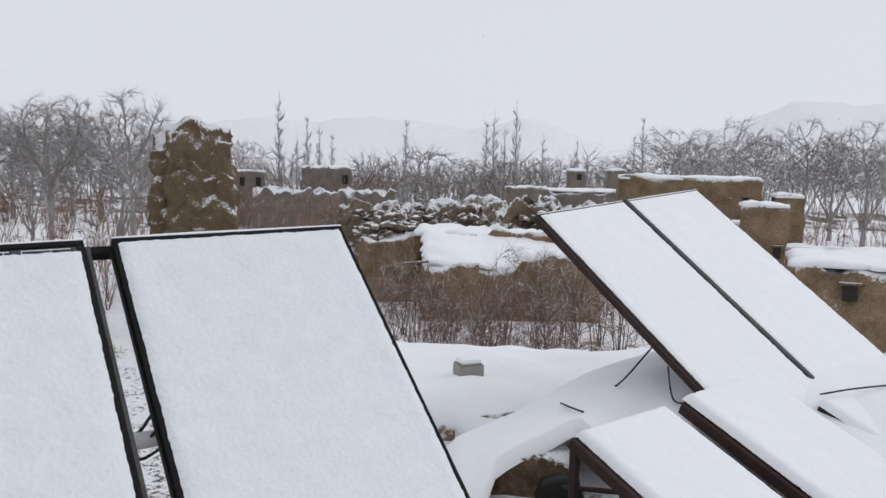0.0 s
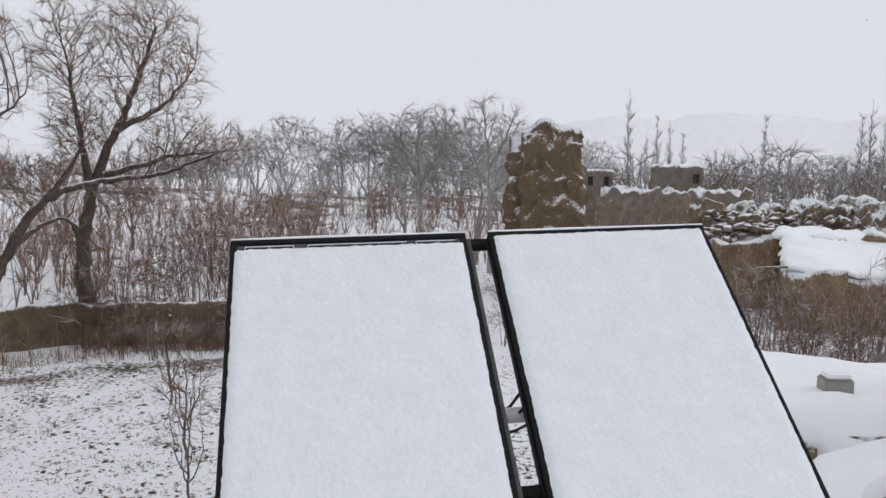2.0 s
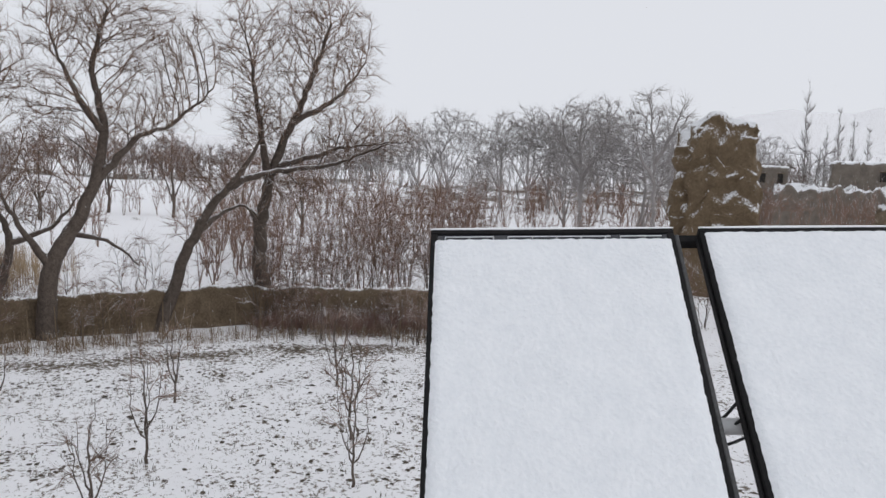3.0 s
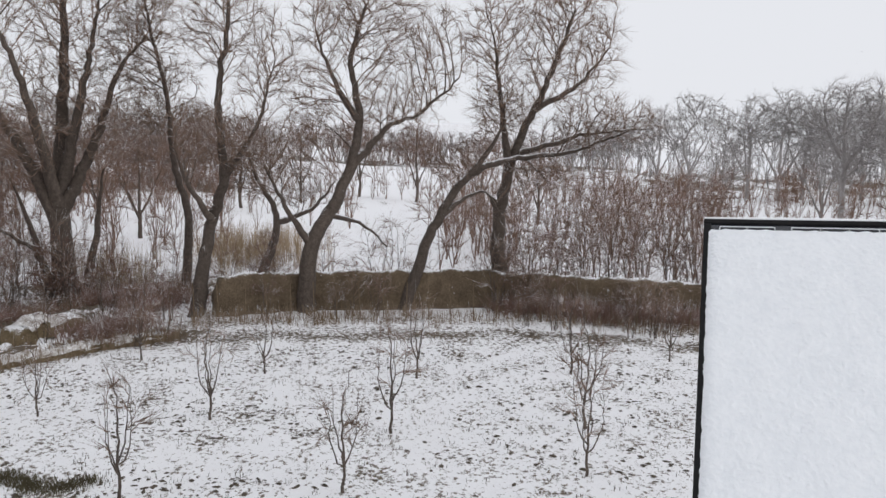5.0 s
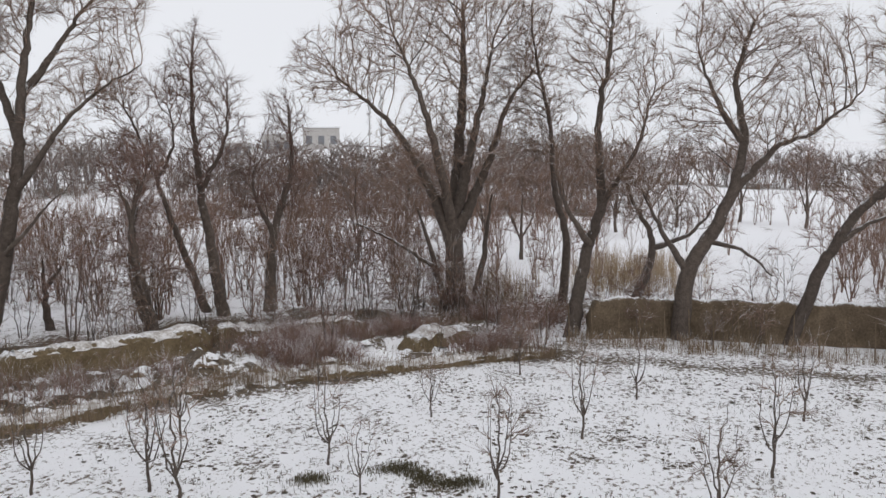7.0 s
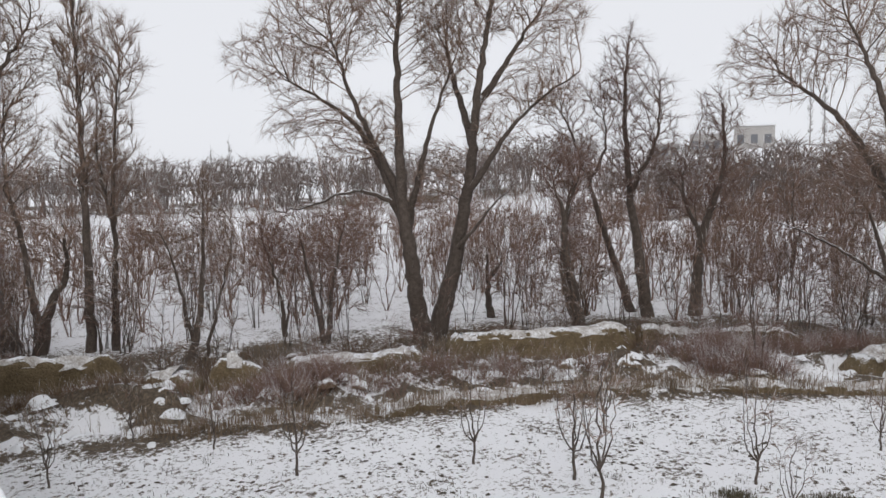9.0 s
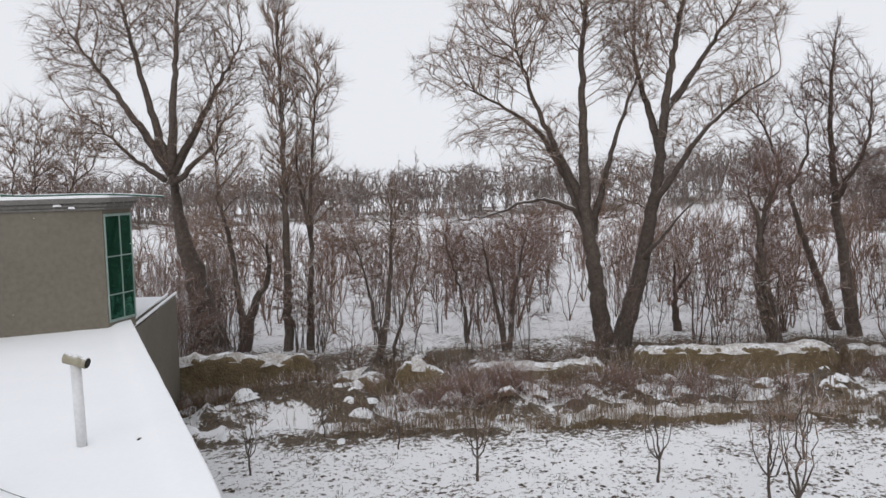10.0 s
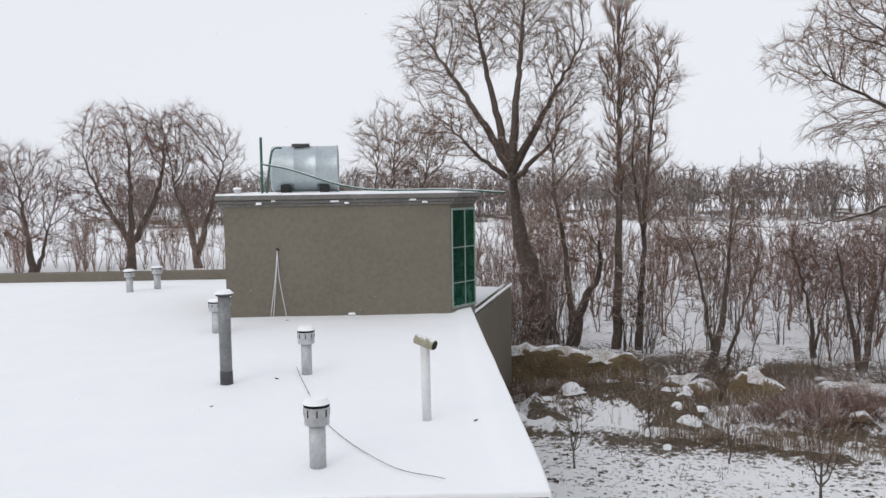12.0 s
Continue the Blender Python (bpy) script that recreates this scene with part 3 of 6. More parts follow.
def willow(seed, x, y, stems, lobes, n, label, twig=None, tip=0.0066, step=0.25, lift=0.18, name="tree"):
    """A bare tree. Stems (radius, bends (across, up)) and crown lobes (across, up, half widths) stand in the plane across the way from the roof."""
    g = random.Random(seed)
    S, seen = [], {}
    for r, pts in stems:
        q, line = 0.0, []
        for k, (a, z) in enumerate(pts):
            q = seen.get((a, z), q + (g.uniform(-0.22, 0.22) * abs(z - pts[k - 1][1]) if k else 0.0))
            seen[a, z] = q
            line.append((a, q, z))
        S.append((r, line))
    n = int(n * 1.15)
    LB = [(a, g.uniform(-0.3, 0.3) * w, z, w, max(w, min(h, 1.6)) * 0.95, h) for a, z, w, h in lobes]
    # far trees get the haze-paled twig colour on trunk and limbs too
    meshes = tree_meshes(seed, S, LB, n, twig or TWIG, tip, step, lift, 0.13, 4, bark=twig if twig is HAZED_TWIG else None)
    turn = math.degrees(math.atan2(x - STATION[0], y - STATION[1]))
    return tree(pose(x, y, min(ground_z(x, y), 0.2), 0, 0, -turn), meshes, label, "tree", OLD, name)


willow(11, 28.4, -2.5, [(0.35, [(0.18, -0.2), (-0.25, 2.38), (0.08, 4.91), (0.87, 7.04), (1.74, 8.99), (2.23, 10.54)]), (0.16, [(0.08, 4.91), (-0.29, 7.58), (-0.63, 9.81)]), (0.14, [(0.87, 7.04), (2.49, 8.05), (3.47, 9.26)]), (0.12, [(0.37, 5.49), (2.66, 6.2), (5.05, 6.5)]), (0.10, [(-0.19, 3.36), (-0.58, 4.04), (0.05, 3.45)])],
       [(-0.5, 9.4, 1.2, 2.0), (2.0, 9.3, 1.9, 2.3), (3.3, 6.9, 1.7, 0.6), (1.1, 10.4, 1.2, 1.1), (0.0, 7.2, 1.4, 1.2)], 1500, "bare grey-brown willow with forked trunk and broken branch")
willow(12, 27.7, 1.4, [(0.26, [(0.23, -0.2), (1.35, 3.02), (2.55, 4.71), (4.05, 5.32), (6.11, 5.64), (8.11, 6.43)]), (0.12, [(2.55, 4.71), (3.54, 6.17), (3.77, 7.31)]), (0.10, [(1.63, 3.42), (2.95, 4.23), (3.75, 3.37)])],
       [(6.5, 6.1, 2.0, 0.6), (2.1, 5.2, 1.2, 0.8), (8.3, 6.4, 0.8, 0.5), (3.6, 6.8, 0.9, 0.9), (4.8, 4.7, 1.2, 0.6)], 650, "bare willow leaning low over the mud garden wall")
willow(13, 27.2, 4.5, [(0.36, [(0.01, -0.2), (0.23, 2.36), (1.22, 4.14), (1.85, 6.47), (1.56, 8.54), (2.05, 10.41)]), (0.14, [(0.23, 2.36), (-0.62, 3.63), (-1.31, 5.07)]), (0.16, [(1.44, 4.73), (2.73, 6.29), (4.06, 6.98), (5.19, 8.05)]), (0.14, [(1.85, 6.47), (0.96, 7.97), (0.36, 9.45)]), (0.10, [(0.84, 3.36), (2.03, 2.98), (2.83, 2.2)])],
       [(1.2, 9.8, 1.7, 1.7), (3.9, 8.8, 1.8, 1.8), (0.3, 7.0, 1.2, 1.4), (-1.1, 5.1, 1.4, 1.1), (2.9, 7.0, 1.6, 0.9), (2.4, 9.7, 1.4, 1.4)], 1500, "thick bare willow with crooked spreading limbs")
willow(14, 33.5, 7.4, [(0.27, [(0.13, -0.2), (0.96, 2.46), (0.22, 4.14), (-0.26, 5.32)]), (0.15, [(0.96, 2.46), (2.4, 3.08), (3.35, 4.18)])],
       [(-0.0, 4.6, 1.4, 1.3), (2.1, 3.7, 1.3, 1.0)], 350, "small bare willow leaning beyond the garden wall")
willow(15, 26.4, 7.9, [(0.28, [(-0.12, -0.2), (0.37, 2.75), (0.84, 4.48), (0.73, 7.32), (1.06, 9.54), (1.2, 11.72)]), (0.12, [(0.84, 4.48), (1.98, 6.41), (2.54, 8.49)]), (0.12, [(0.46, 3.14), (-0.48, 4.85), (-0.66, 6.35)])],
       [(0.8, 9.7, 1.4, 2.0), (2.2, 8.3, 1.0, 1.8), (0.1, 6.0, 1.2, 1.2), (1.0, 11.9, 1.2, 1.2), (1.6, 5.8, 1.2, 1.2)], 900, "tall slim bare tree with knotty upright trunk")
willow(16, 31.5, 9.8, [(0.21, [(0.09, -0.2), (0.22, 2.81), (-0.26, 4.86), (-0.47, 7.53), (-1.06, 10.12), (-1.25, 12.03)])],
       [(-1.1, 10.5, 1.0, 2.1), (-0.5, 7.3, 1.2, 1.8), (-1.9, 8.8, 0.9, 1.4)], 500, "slim bare tree behind the garden wall")
willow(17, 29.4, 13.8, [(0.50, [(0.25, -0.2), (0.19, 2.38), (0.22, 4.53), (0.4, 6.64), (0.57, 9.74), (0.55, 12.38)]), (0.30, [(0.19, 2.6), (-0.7, 4.97), (-2.25, 7.59), (-4.38, 9.54)]), (0.27, [(0.18, 3.46), (-0.81, 7.74), (-2.05, 10.97)]), (0.27, [(0.33, 3.46), (1.49, 5.97), (2.41, 8.6), (3.33, 9.75)]), (0.27, [(0.26, 4.1), (1.08, 7.65), (1.81, 11.06)]), (0.23, [(-0.05, -0.2), (-0.79, 2.59), (-1.31, 4.33)]), (0.23, [(0.86, -0.2), (1.43, 2.61), (1.69, 4.93)]), (0.09, [(-0.58, 1.94), (-2.68, 3.25), (-4.64, 4.04)])],
       [(-4.1, 9.8, 2.4, 1.7), (-1.8, 11.7, 2.8, 2.5), (0.6, 12.2, 3.0, 2.8), (2.6, 10.1, 2.1, 3.0), (-1.3, 6.1, 2.0, 1.8), (1.9, 6.6, 1.8, 1.8), (0.2, 8.7, 2.0, 2.0)], 2600, "huge bare willow with fan of stems from one trunk")
willow(18, 21.3, 21.7, [(0.26, [(-0.0, -0.2), (-0.51, 2.79), (-0.61, 4.16), (-0.11, 5.71)]), (0.08, [(-0.61, 4.16), (-1.05, 5.52)])],
       [(-0.5, 5.5, 1.3, 1.4), (-0.4, 3.0, 0.8, 1.0)], 420, "bare pollard willow beside the ditch", RED_TWIG)
willow(38, 25.3, 22.7, [(0.21, [(0.05, -0.2), (-1.1, 3.3), (-2.02, 6.13), (-2.86, 8.35)]), (0.09, [(-1.75, 5.2), (-1.0, 6.8), (-1.2, 8.18)])],
       [(-3.0, 8.6, 1.3, 1.3), (-2.1, 6.6, 1.1, 1.3), (-1.2, 8.2, 0.9, 1.4)], 420, "bare crooked willow leaning along the ditch", RED_TWIG)
willow(19, 24.9, 21.6, [(0.28, [(0.05, -0.2), (-0.41, 3.12), (-0.78, 5.85), (-0.89, 8.54), (-0.79, 10.73)]), (0.11, [(-0.64, 4.95), (0.3, 6.94), (0.46, 9.15)])],
       [(-0.8, 9.2, 1.1, 1.9), (-0.7, 6.1, 1.1, 1.6), (0.3, 7.6, 0.9, 1.8)], 600, "bare ditch willow with upright twin stems", RED_TWIG)
willow(20, 26.4, 20.5, [(0.28, [(-0.0, -0.2), (0.28, 3.03), (1.06, 5.75), (0.96, 8.34)]), (0.12, [(0.28, 3.03), (-0.49, 4.88), (-0.35, 6.24)])],
       [(0.8, 7.3, 0.9, 1.5), (-0.2, 4.9, 1.2, 1.5), (1.1, 5.1, 0.7, 1.4)], 480, "short bare pollard willow with dense twigs", RED_TWIG)
willow(28, 20.3, 25.7, [(0.20, [(0.02, -0.2), (-0.09, 1.55), (-0.1, 2.56)]), (0.11, [(-0.09, 1.55), (0.49, 2.31)])],
       [(-0.1, 2.3, 0.9, 0.8), (0.1, 1.5, 0.8, 0.7)], 110, "small bare tree with stubby trunk")
willow(21, 16.2, 24.8, [(0.37, [(0.09, -0.2), (-0.26, 2.74), (-0.55, 4.53), (-0.62, 8.02), (-0.62, 10.67), (-0.34, 12.54)]), (0.20, [(-0.53, 4.14), (-1.41, 6.31), (-2.6, 8.04), (-4.68, 9.27)]), (0.18, [(-0.53, 4.92), (-2.05, 8.04), (-2.98, 10.84)]), (0.16, [(-0.39, 3.93), (0.37, 7.04), (1.33, 9.73)]), (0.10, [(-0.54, 4.72), (-2.21, 5.27), (-4.07, 4.71), (-5.51, 4.54)])],
       [(-4.2, 9.8, 2.2, 1.3), (-2.7, 11.5, 2.3, 2.0), (-0.3, 12.4, 2.3, 1.9), (0.9, 9.9, 1.2, 2.0), (-2.1, 7.3, 1.8, 1.2), (-4.2, 7.7, 1.2, 0.8)], 2300, "great bare willow with broad open crown")
willow(22, 16.9, 24.2, [(0.37, [(-0.38, -0.2), (0.37, 2.46), (0.89, 5.43), (1.21, 8.36), (1.6, 10.67), (1.97, 12.58)]), (0.14, [(0.88, 5.04), (2.34, 7.17), (3.58, 8.33), (4.72, 9.11)]), (0.16, [(1.05, 6.81), (0.3, 9.53), (0.2, 11.62)]), (0.16, [(1.2, 7.97), (2.65, 10.1), (3.7, 11.65)]), (0.08, [(0.5, 3.06), (1.64, 4.41), (2.68, 5.38)])],
       [(1.8, 12.2, 2.1, 1.9), (3.9, 10.8, 1.3, 1.8), (3.4, 8.5, 1.4, 1.0), (0.3, 10.7, 1.2, 2.0), (1.8, 7.2, 1.2, 1.2), (-0.2, 5.5, 0.9, 1.2)], 2100, "great bare willow leaning away from its twin")
willow(23, 3.9, 31.0, [(0.68, [(-0.08, -0.2), (-0.59, 2.31), (-1.09, 4.4), (-1.28, 6.68)]), (0.19, [(-1.29, 6.47), (-2.81, 8.97), (-4.24, 11.05)]), (0.19, [(-1.29, 6.27), (-2.18, 10.17), (-2.77, 12.81)]), (0.19, [(-1.29, 6.47), (-0.95, 9.93), (-0.73, 13.12)]), (0.19, [(-1.29, 6.27), (0.26, 9.09), (1.27, 10.86)]), (0.13, [(-1.15, 5.85), (-2.63, 7.11), (-3.66, 8.16)]), (0.13, [(-1.23, 6.06), (0.05, 7.27), (0.66, 8.47)])],
       [(-4.0, 10.5, 1.5, 1.9), (-2.4, 11.9, 2.1, 2.1), (-0.2, 11.8, 1.9, 2.3), (1.0, 9.9, 1.2, 1.5), (-3.5, 7.7, 1.5, 1.1), (-0.3, 8.1, 1.3, 1.3), (-1.8, 7.1, 1.1, 0.8)], 2600, "massive leaning pollard willow with fan crown")
willow(24, 5.0, 30.4, [(0.27, [(-0.3, -0.2), (0.11, 1.43), (0.67, 2.57), (0.67, 3.79)]), (0.15, [(-0.24, 0.29), (-0.54, 3.39), (-0.94, 5.83), (-0.83, 8.45)])],
       [(-0.6, 7.0, 1.0, 2.3), (0.7, 3.8, 0.8, 1.2), (-1.1, 4.4, 0.7, 1.2)], 520, "bare willow clump with several thin stems")
willow(25, 6.2, 30.0, [(0.19, [(0.01, -0.2), (0.11, 4.41), (0.1, 8.37), (0.09, 12.64)])],
       [(0.1, 12.1, 0.6, 2.3), (0.1, 9.4, 0.7, 1.9), (0.2, 6.6, 0.9, 1.6)], 620, "tall bare poplar with upright branches", lift=0.6, name='poplar')
willow(26, 7.0, 29.6, [(0.15, [(-0.08, -0.2), (0.06, 3.42), (0.18, 6.38), (0.53, 9.66)]), (0.08, [(0.09, 4.02), (-0.3, 6.39), (-0.22, 8.15)])],
       [(0.3, 9.5, 1.0, 1.9), (0.2, 6.0, 1.0, 1.9)], 620, "thin bare tree in a row by the ditch", lift=0.4)
willow(27, 8.4, 26.8, [(0.15, [(-0.0, -0.2), (0.44, 1.86), (0.63, 4.13), (0.65, 5.82)]), (0.10, [(0.33, -0.2), (-0.33, 3.22), (-0.7, 4.36)]), (0.08, [(0.44, -0.2), (1.32, 2.97), (1.57, 4.1)])],
       [(0.6, 4.7, 0.8, 1.2), (-0.5, 3.8, 0.7, 0.9), (1.2, 3.5, 0.5, 0.8)], 330, "young bare tree with dark bark on the bank")
willow(39, 13.0, 26.1, [(0.12, [(0.04, -0.2), (-0.38, 1.97), (-0.77, 3.97)]), (0.12, [(0.04, -0.2), (0.38, 2.36), (0.8, 4.33)]), (0.08, [(-0.05, -0.2), (-0.11, 2.76)])],
       [(-0.8, 3.8, 1.0, 1.0), (0.8, 3.8, 1.1, 1.1), (-0.0, 2.6, 1.0, 1.0)], 330, "young bare tree forking low on the bank", RED_TWIG)
willow(40, 12.4, 28.0, [(0.11, [(0.06, -0.2), (-0.17, 1.8), (-0.65, 3.48)]), (0.08, [(0.0, -0.2), (0.36, 2.2)])],
       [(-0.4, 3.5, 0.8, 0.9), (0.4, 2.6, 0.6, 0.8)], 200, "thin bare tree by the snowy ditch", RED_TWIG)
willow(29, -22.0, 61.5, [(0.40, [(0.21, -0.2), (0.35, 3.62), (0.39, 8.13)]), (0.27, [(0.42, 1.55), (-1.73, 5.71), (-2.55, 8.13)]), (0.27, [(0.51, 1.96), (2.4, 6.06), (2.86, 9.77)])],
       [(-0.1, 9.1, 3.8, 2.7), (-1.5, 5.7, 3.1, 2.6), (2.4, 7.7, 2.2, 3.5)], 1150, "bare round-crowned willow beyond the flat roof", RED_TWIG, tip=0.0105, step=0.4)
willow(30, -16.6, 62.0, [(0.35, [(-0.39, -0.2), (-0.95, 3.13), (-2.0, 6.45)]), (0.26, [(-0.43, 1.03), (0.94, 5.58), (1.83, 8.07)])],
       [(-1.1, 9.1, 3.0, 2.7), (1.6, 8.1, 1.6, 2.2), (0.7, 5.2, 2.2, 2.2)], 1000, "bare willow with spreading crown beyond the roof", RED_TWIG, tip=0.0105, step=0.4)
willow(31, -28.5, 58.0, [(0.31, [(1.2, -0.2), (0.84, 3.47), (0.47, 6.57)]), (0.22, [(1.3, -0.2), (2.43, 3.8)])],
       [(0.6, 6.4, 3.3, 2.6), (2.3, 4.2, 2.0, 2.6), (-1.3, 4.3, 2.2, 2.6)], 900, "low bare willow thicket beyond the flat roof", RED_TWIG, tip=0.0105, step=0.4)
willow(32, -33.5, 60.0, [(0.33, [(0.58, -0.2), (0.42, 3.46), (0.93, 6.64)])],
       [(0.5, 5.9, 3.5, 3.3), (-1.3, 3.5, 2.3, 2.8)], 600, "bare willow beyond the flat roof edge", RED_TWIG, tip=0.0105, step=0.4)
willow(33, -4.5, 50.0, [(0.17, [(0.31, -0.2), (2.08, 4.85), (2.48, 8.53)]), (0.14, [(0.49, -0.2), (1.24, 5.2), (1.48, 8.53)]), (0.14, [(0.66, -0.2), (3.77, 5.16), (4.84, 8.51)])],
       [(2.1, 8.2, 1.9, 2.4), (4.5, 7.8, 1.7, 2.4), (3.1, 6.2, 2.4, 1.4)], 620, "bare fan-shaped willow behind the grey cabin", tip=0.011, step=0.36, lift=0.3)

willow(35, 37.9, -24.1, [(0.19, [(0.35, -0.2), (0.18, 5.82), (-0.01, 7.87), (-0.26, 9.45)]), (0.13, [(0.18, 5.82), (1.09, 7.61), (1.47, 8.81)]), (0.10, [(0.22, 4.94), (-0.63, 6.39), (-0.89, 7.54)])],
       [(-0.2, 8.9, 1.0, 1.0), (1.1, 8.1, 1.1, 1.3), (0.9, 5.5, 1.4, 1.9), (-0.8, 7.3, 0.8, 1.3)], 330, "crooked bare tree near the ruined tower", HAZED_TWIG, tip=0.010, step=0.3)
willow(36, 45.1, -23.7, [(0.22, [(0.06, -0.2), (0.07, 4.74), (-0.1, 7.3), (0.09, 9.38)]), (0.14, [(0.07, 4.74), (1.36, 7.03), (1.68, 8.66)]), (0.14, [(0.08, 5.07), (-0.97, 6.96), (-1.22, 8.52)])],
       [(0.1, 8.4, 1.8, 1.4), (1.4, 7.7, 1.4, 1.8), (-1.1, 7.3, 1.4, 1.8), (0.1, 5.4, 2.2, 1.8)], 420, "bare spreading tree among snowy scrub", HAZED_TWIG, tip=0.010, step=0.3)
willow(42, 21.6, 22.9, [(0.24, [(0.53, -0.2), (-0.02, 2.05), (0.16, 4.08), (0.33, 5.48)])],
       [(0.1, 5.5, 0.9, 1.3), (-0.0, 3.5, 0.8, 1.1)], 220, "dark gnarled ditch tree", RED_TWIG)

# middle distance: a few round-headed and a few narrow shapes planted again and again
def round_head(k, mat=None, n=330):
    mat = mat or HAZED_TWIG
    g = random.Random(60 + k)
    S = [(0.24, [(0, 0, -0.3), (g.uniform(-0.4, 0.4), 0, 2.2), (g.uniform(-0.8, 0.8), 0.2, 4.6), (g.uniform(-1, 1), 0, 7.0)])]
    S += [(0.12, [(0, 0, 1.6), (1.1 * math.cos(t), 1.1 * math.sin(t), 3.6), (2.3 * math.cos(t), 2.3 * math.sin(t), 6.0)]) for t in (g.uniform(0, 2) + 2.1 * q for q in range(3))]
    LB = [(2.0 * math.cos(t), 2.0 * math.sin(t), g.uniform(4.8, 7.2), 1.9, 1.9, 1.9) for t in (g.uniform(0, 1) + 1.26 * q for q in range(5))] + [(0, 0, 7.3, 1.9, 1.9, 1.7)]
    # pale heads: trunk takes the twigs' painted haze instead of bark
    return tree_meshes(60 + k, S, LB, n, mat, 0.013 if mat is HAZED_TWIG else 0.010, 0.34, 0.12, 0.16, 3, 4, 5, HAZED_TWIG if mat is HAZED_TWIG else BARK)


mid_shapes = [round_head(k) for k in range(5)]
poplar_shapes = [tree_meshes(70 + k, [(0.14, [(0, 0, -0.3), (0.1, 0, 5), (0.0, 0.1, 10), (0, 0, 14.0)])], [(0, 0, 4.5, 0.55, 0.55, 3.0), (0, 0, 8.5, 0.6, 0.6, 3.5), (0, 0, 12.0, 0.4, 0.4, 2.6)], 220, HAZED_TWIG, 0.013, 0.34, 0.9, 0.08, 3, 0, 5, HAZED_TWIG) for k in range(3)]
rng = random.Random(5)
FARTREES = "snow-dusted trees in the distance"
for az, d, s in [(108.8, 95, 1.28), (107.0, 112, 1.2), (112.7, 98, 1.3), (114.6, 96, 1.32), (116.0, 100, 1.3), (118.2, 96, 1.36), (119.4, 104, 1.3), (122.3, 50, 0.92), (124.6, 60, 0.95), (121.0, 98, 1.3), (104.5, 118, 1.1), (126.0, 102, 1.2), (117.2, 62, 0.75), (111.0, 64, 0.7),
                 (159.1, 84, 1.2), (161.0, 96, 1.2), (163.3, 80, 1.25), (164.9, 92, 1.15), (167.2, 80, 1.25), (168.9, 90, 1.2), (170.8, 78, 1.2), (172.8, 86, 1.2), (174.8, 80, 1.2), (177, 82, 1.2), (143.0, 122, 0.85), (155.8, 112, 1.0), (150.6, 118, 0.95), (129.5, 118, 1.1), (145.3, 118, 0.9)]:
    p = polar(az, d, 0)
    tree(Matrix.LocRotScale(p + Vector((0, 0, ground_z(p.x, p.y))), Euler((0, 0, rng.uniform(0, 6.28))), (s, s, s)), rng.choice(mid_shapes), "bare snow-dusted tree paled by painted haze in the distance", "tree", FARTREES)
for az, d, s in [(132.2, 120, 1.18), (134.1, 125, 0.98), (134.9, 122, 0.86), (133.4, 128, 0.8), (140.9, 120, 0.95), (147.0, 118, 1.04), (146.5, 121, 0.96), (148.5, 116, 1.12), (147.7, 122, 0.9), (150.4, 125, 0.85), (152.7, 128, 0.8), (157.1, 124, 1.03), (156.5, 128, 0.85), (23.0, 150, 0.85), (21.8, 152, 0.75), (61.5, 150, 0.8), (62.3, 152, 0.85), (66.5, 150, 0.8), (135.8, 126, 0.8), (27.5, 145, 0.6)]:
    p = polar(az, d, 0)
    tree(Matrix.LocRotScale(p + Vector((0, 0, ground_z(p.x, p.y))), Euler((0, 0, rng.uniform(0, 6.28))), (s * 1.1, s * 1.1, s)), rng.choice(poplar_shapes), "tall narrow bare poplar in the distance", "tree", FARTREES, "poplar")


brown_shapes = [round_head(20 + k, MID_TWIG, 280) for k in range(3)]
for az, d, s in [(60.5, 50, 0.72), (64.0, 60, 0.85), (67.0, 46, 0.7), (69.5, 58, 0.8), (72.0, 50, 0.74), (75.0, 64, 0.85), (78.5, 70, 0.85), (82.5, 76, 0.9), (86.5, 84, 0.95), (90.5, 78, 0.9), (95.0, 66, 0.8), (99.0, 60, 0.7), (56.0, 58, 0.75)]:
    p = polar(az, d, 0)
    tree(Matrix.LocRotScale(p + Vector((0, 0, ground_z(p.x, p.y))), Euler((0, 0, rng.uniform(0, 6.28))), (s * 0.85, s * 0.85, s)), rng.choice(brown_shapes), "brown bare tree standing in the snowy scrub", "tree", "brown trees in the scrub")


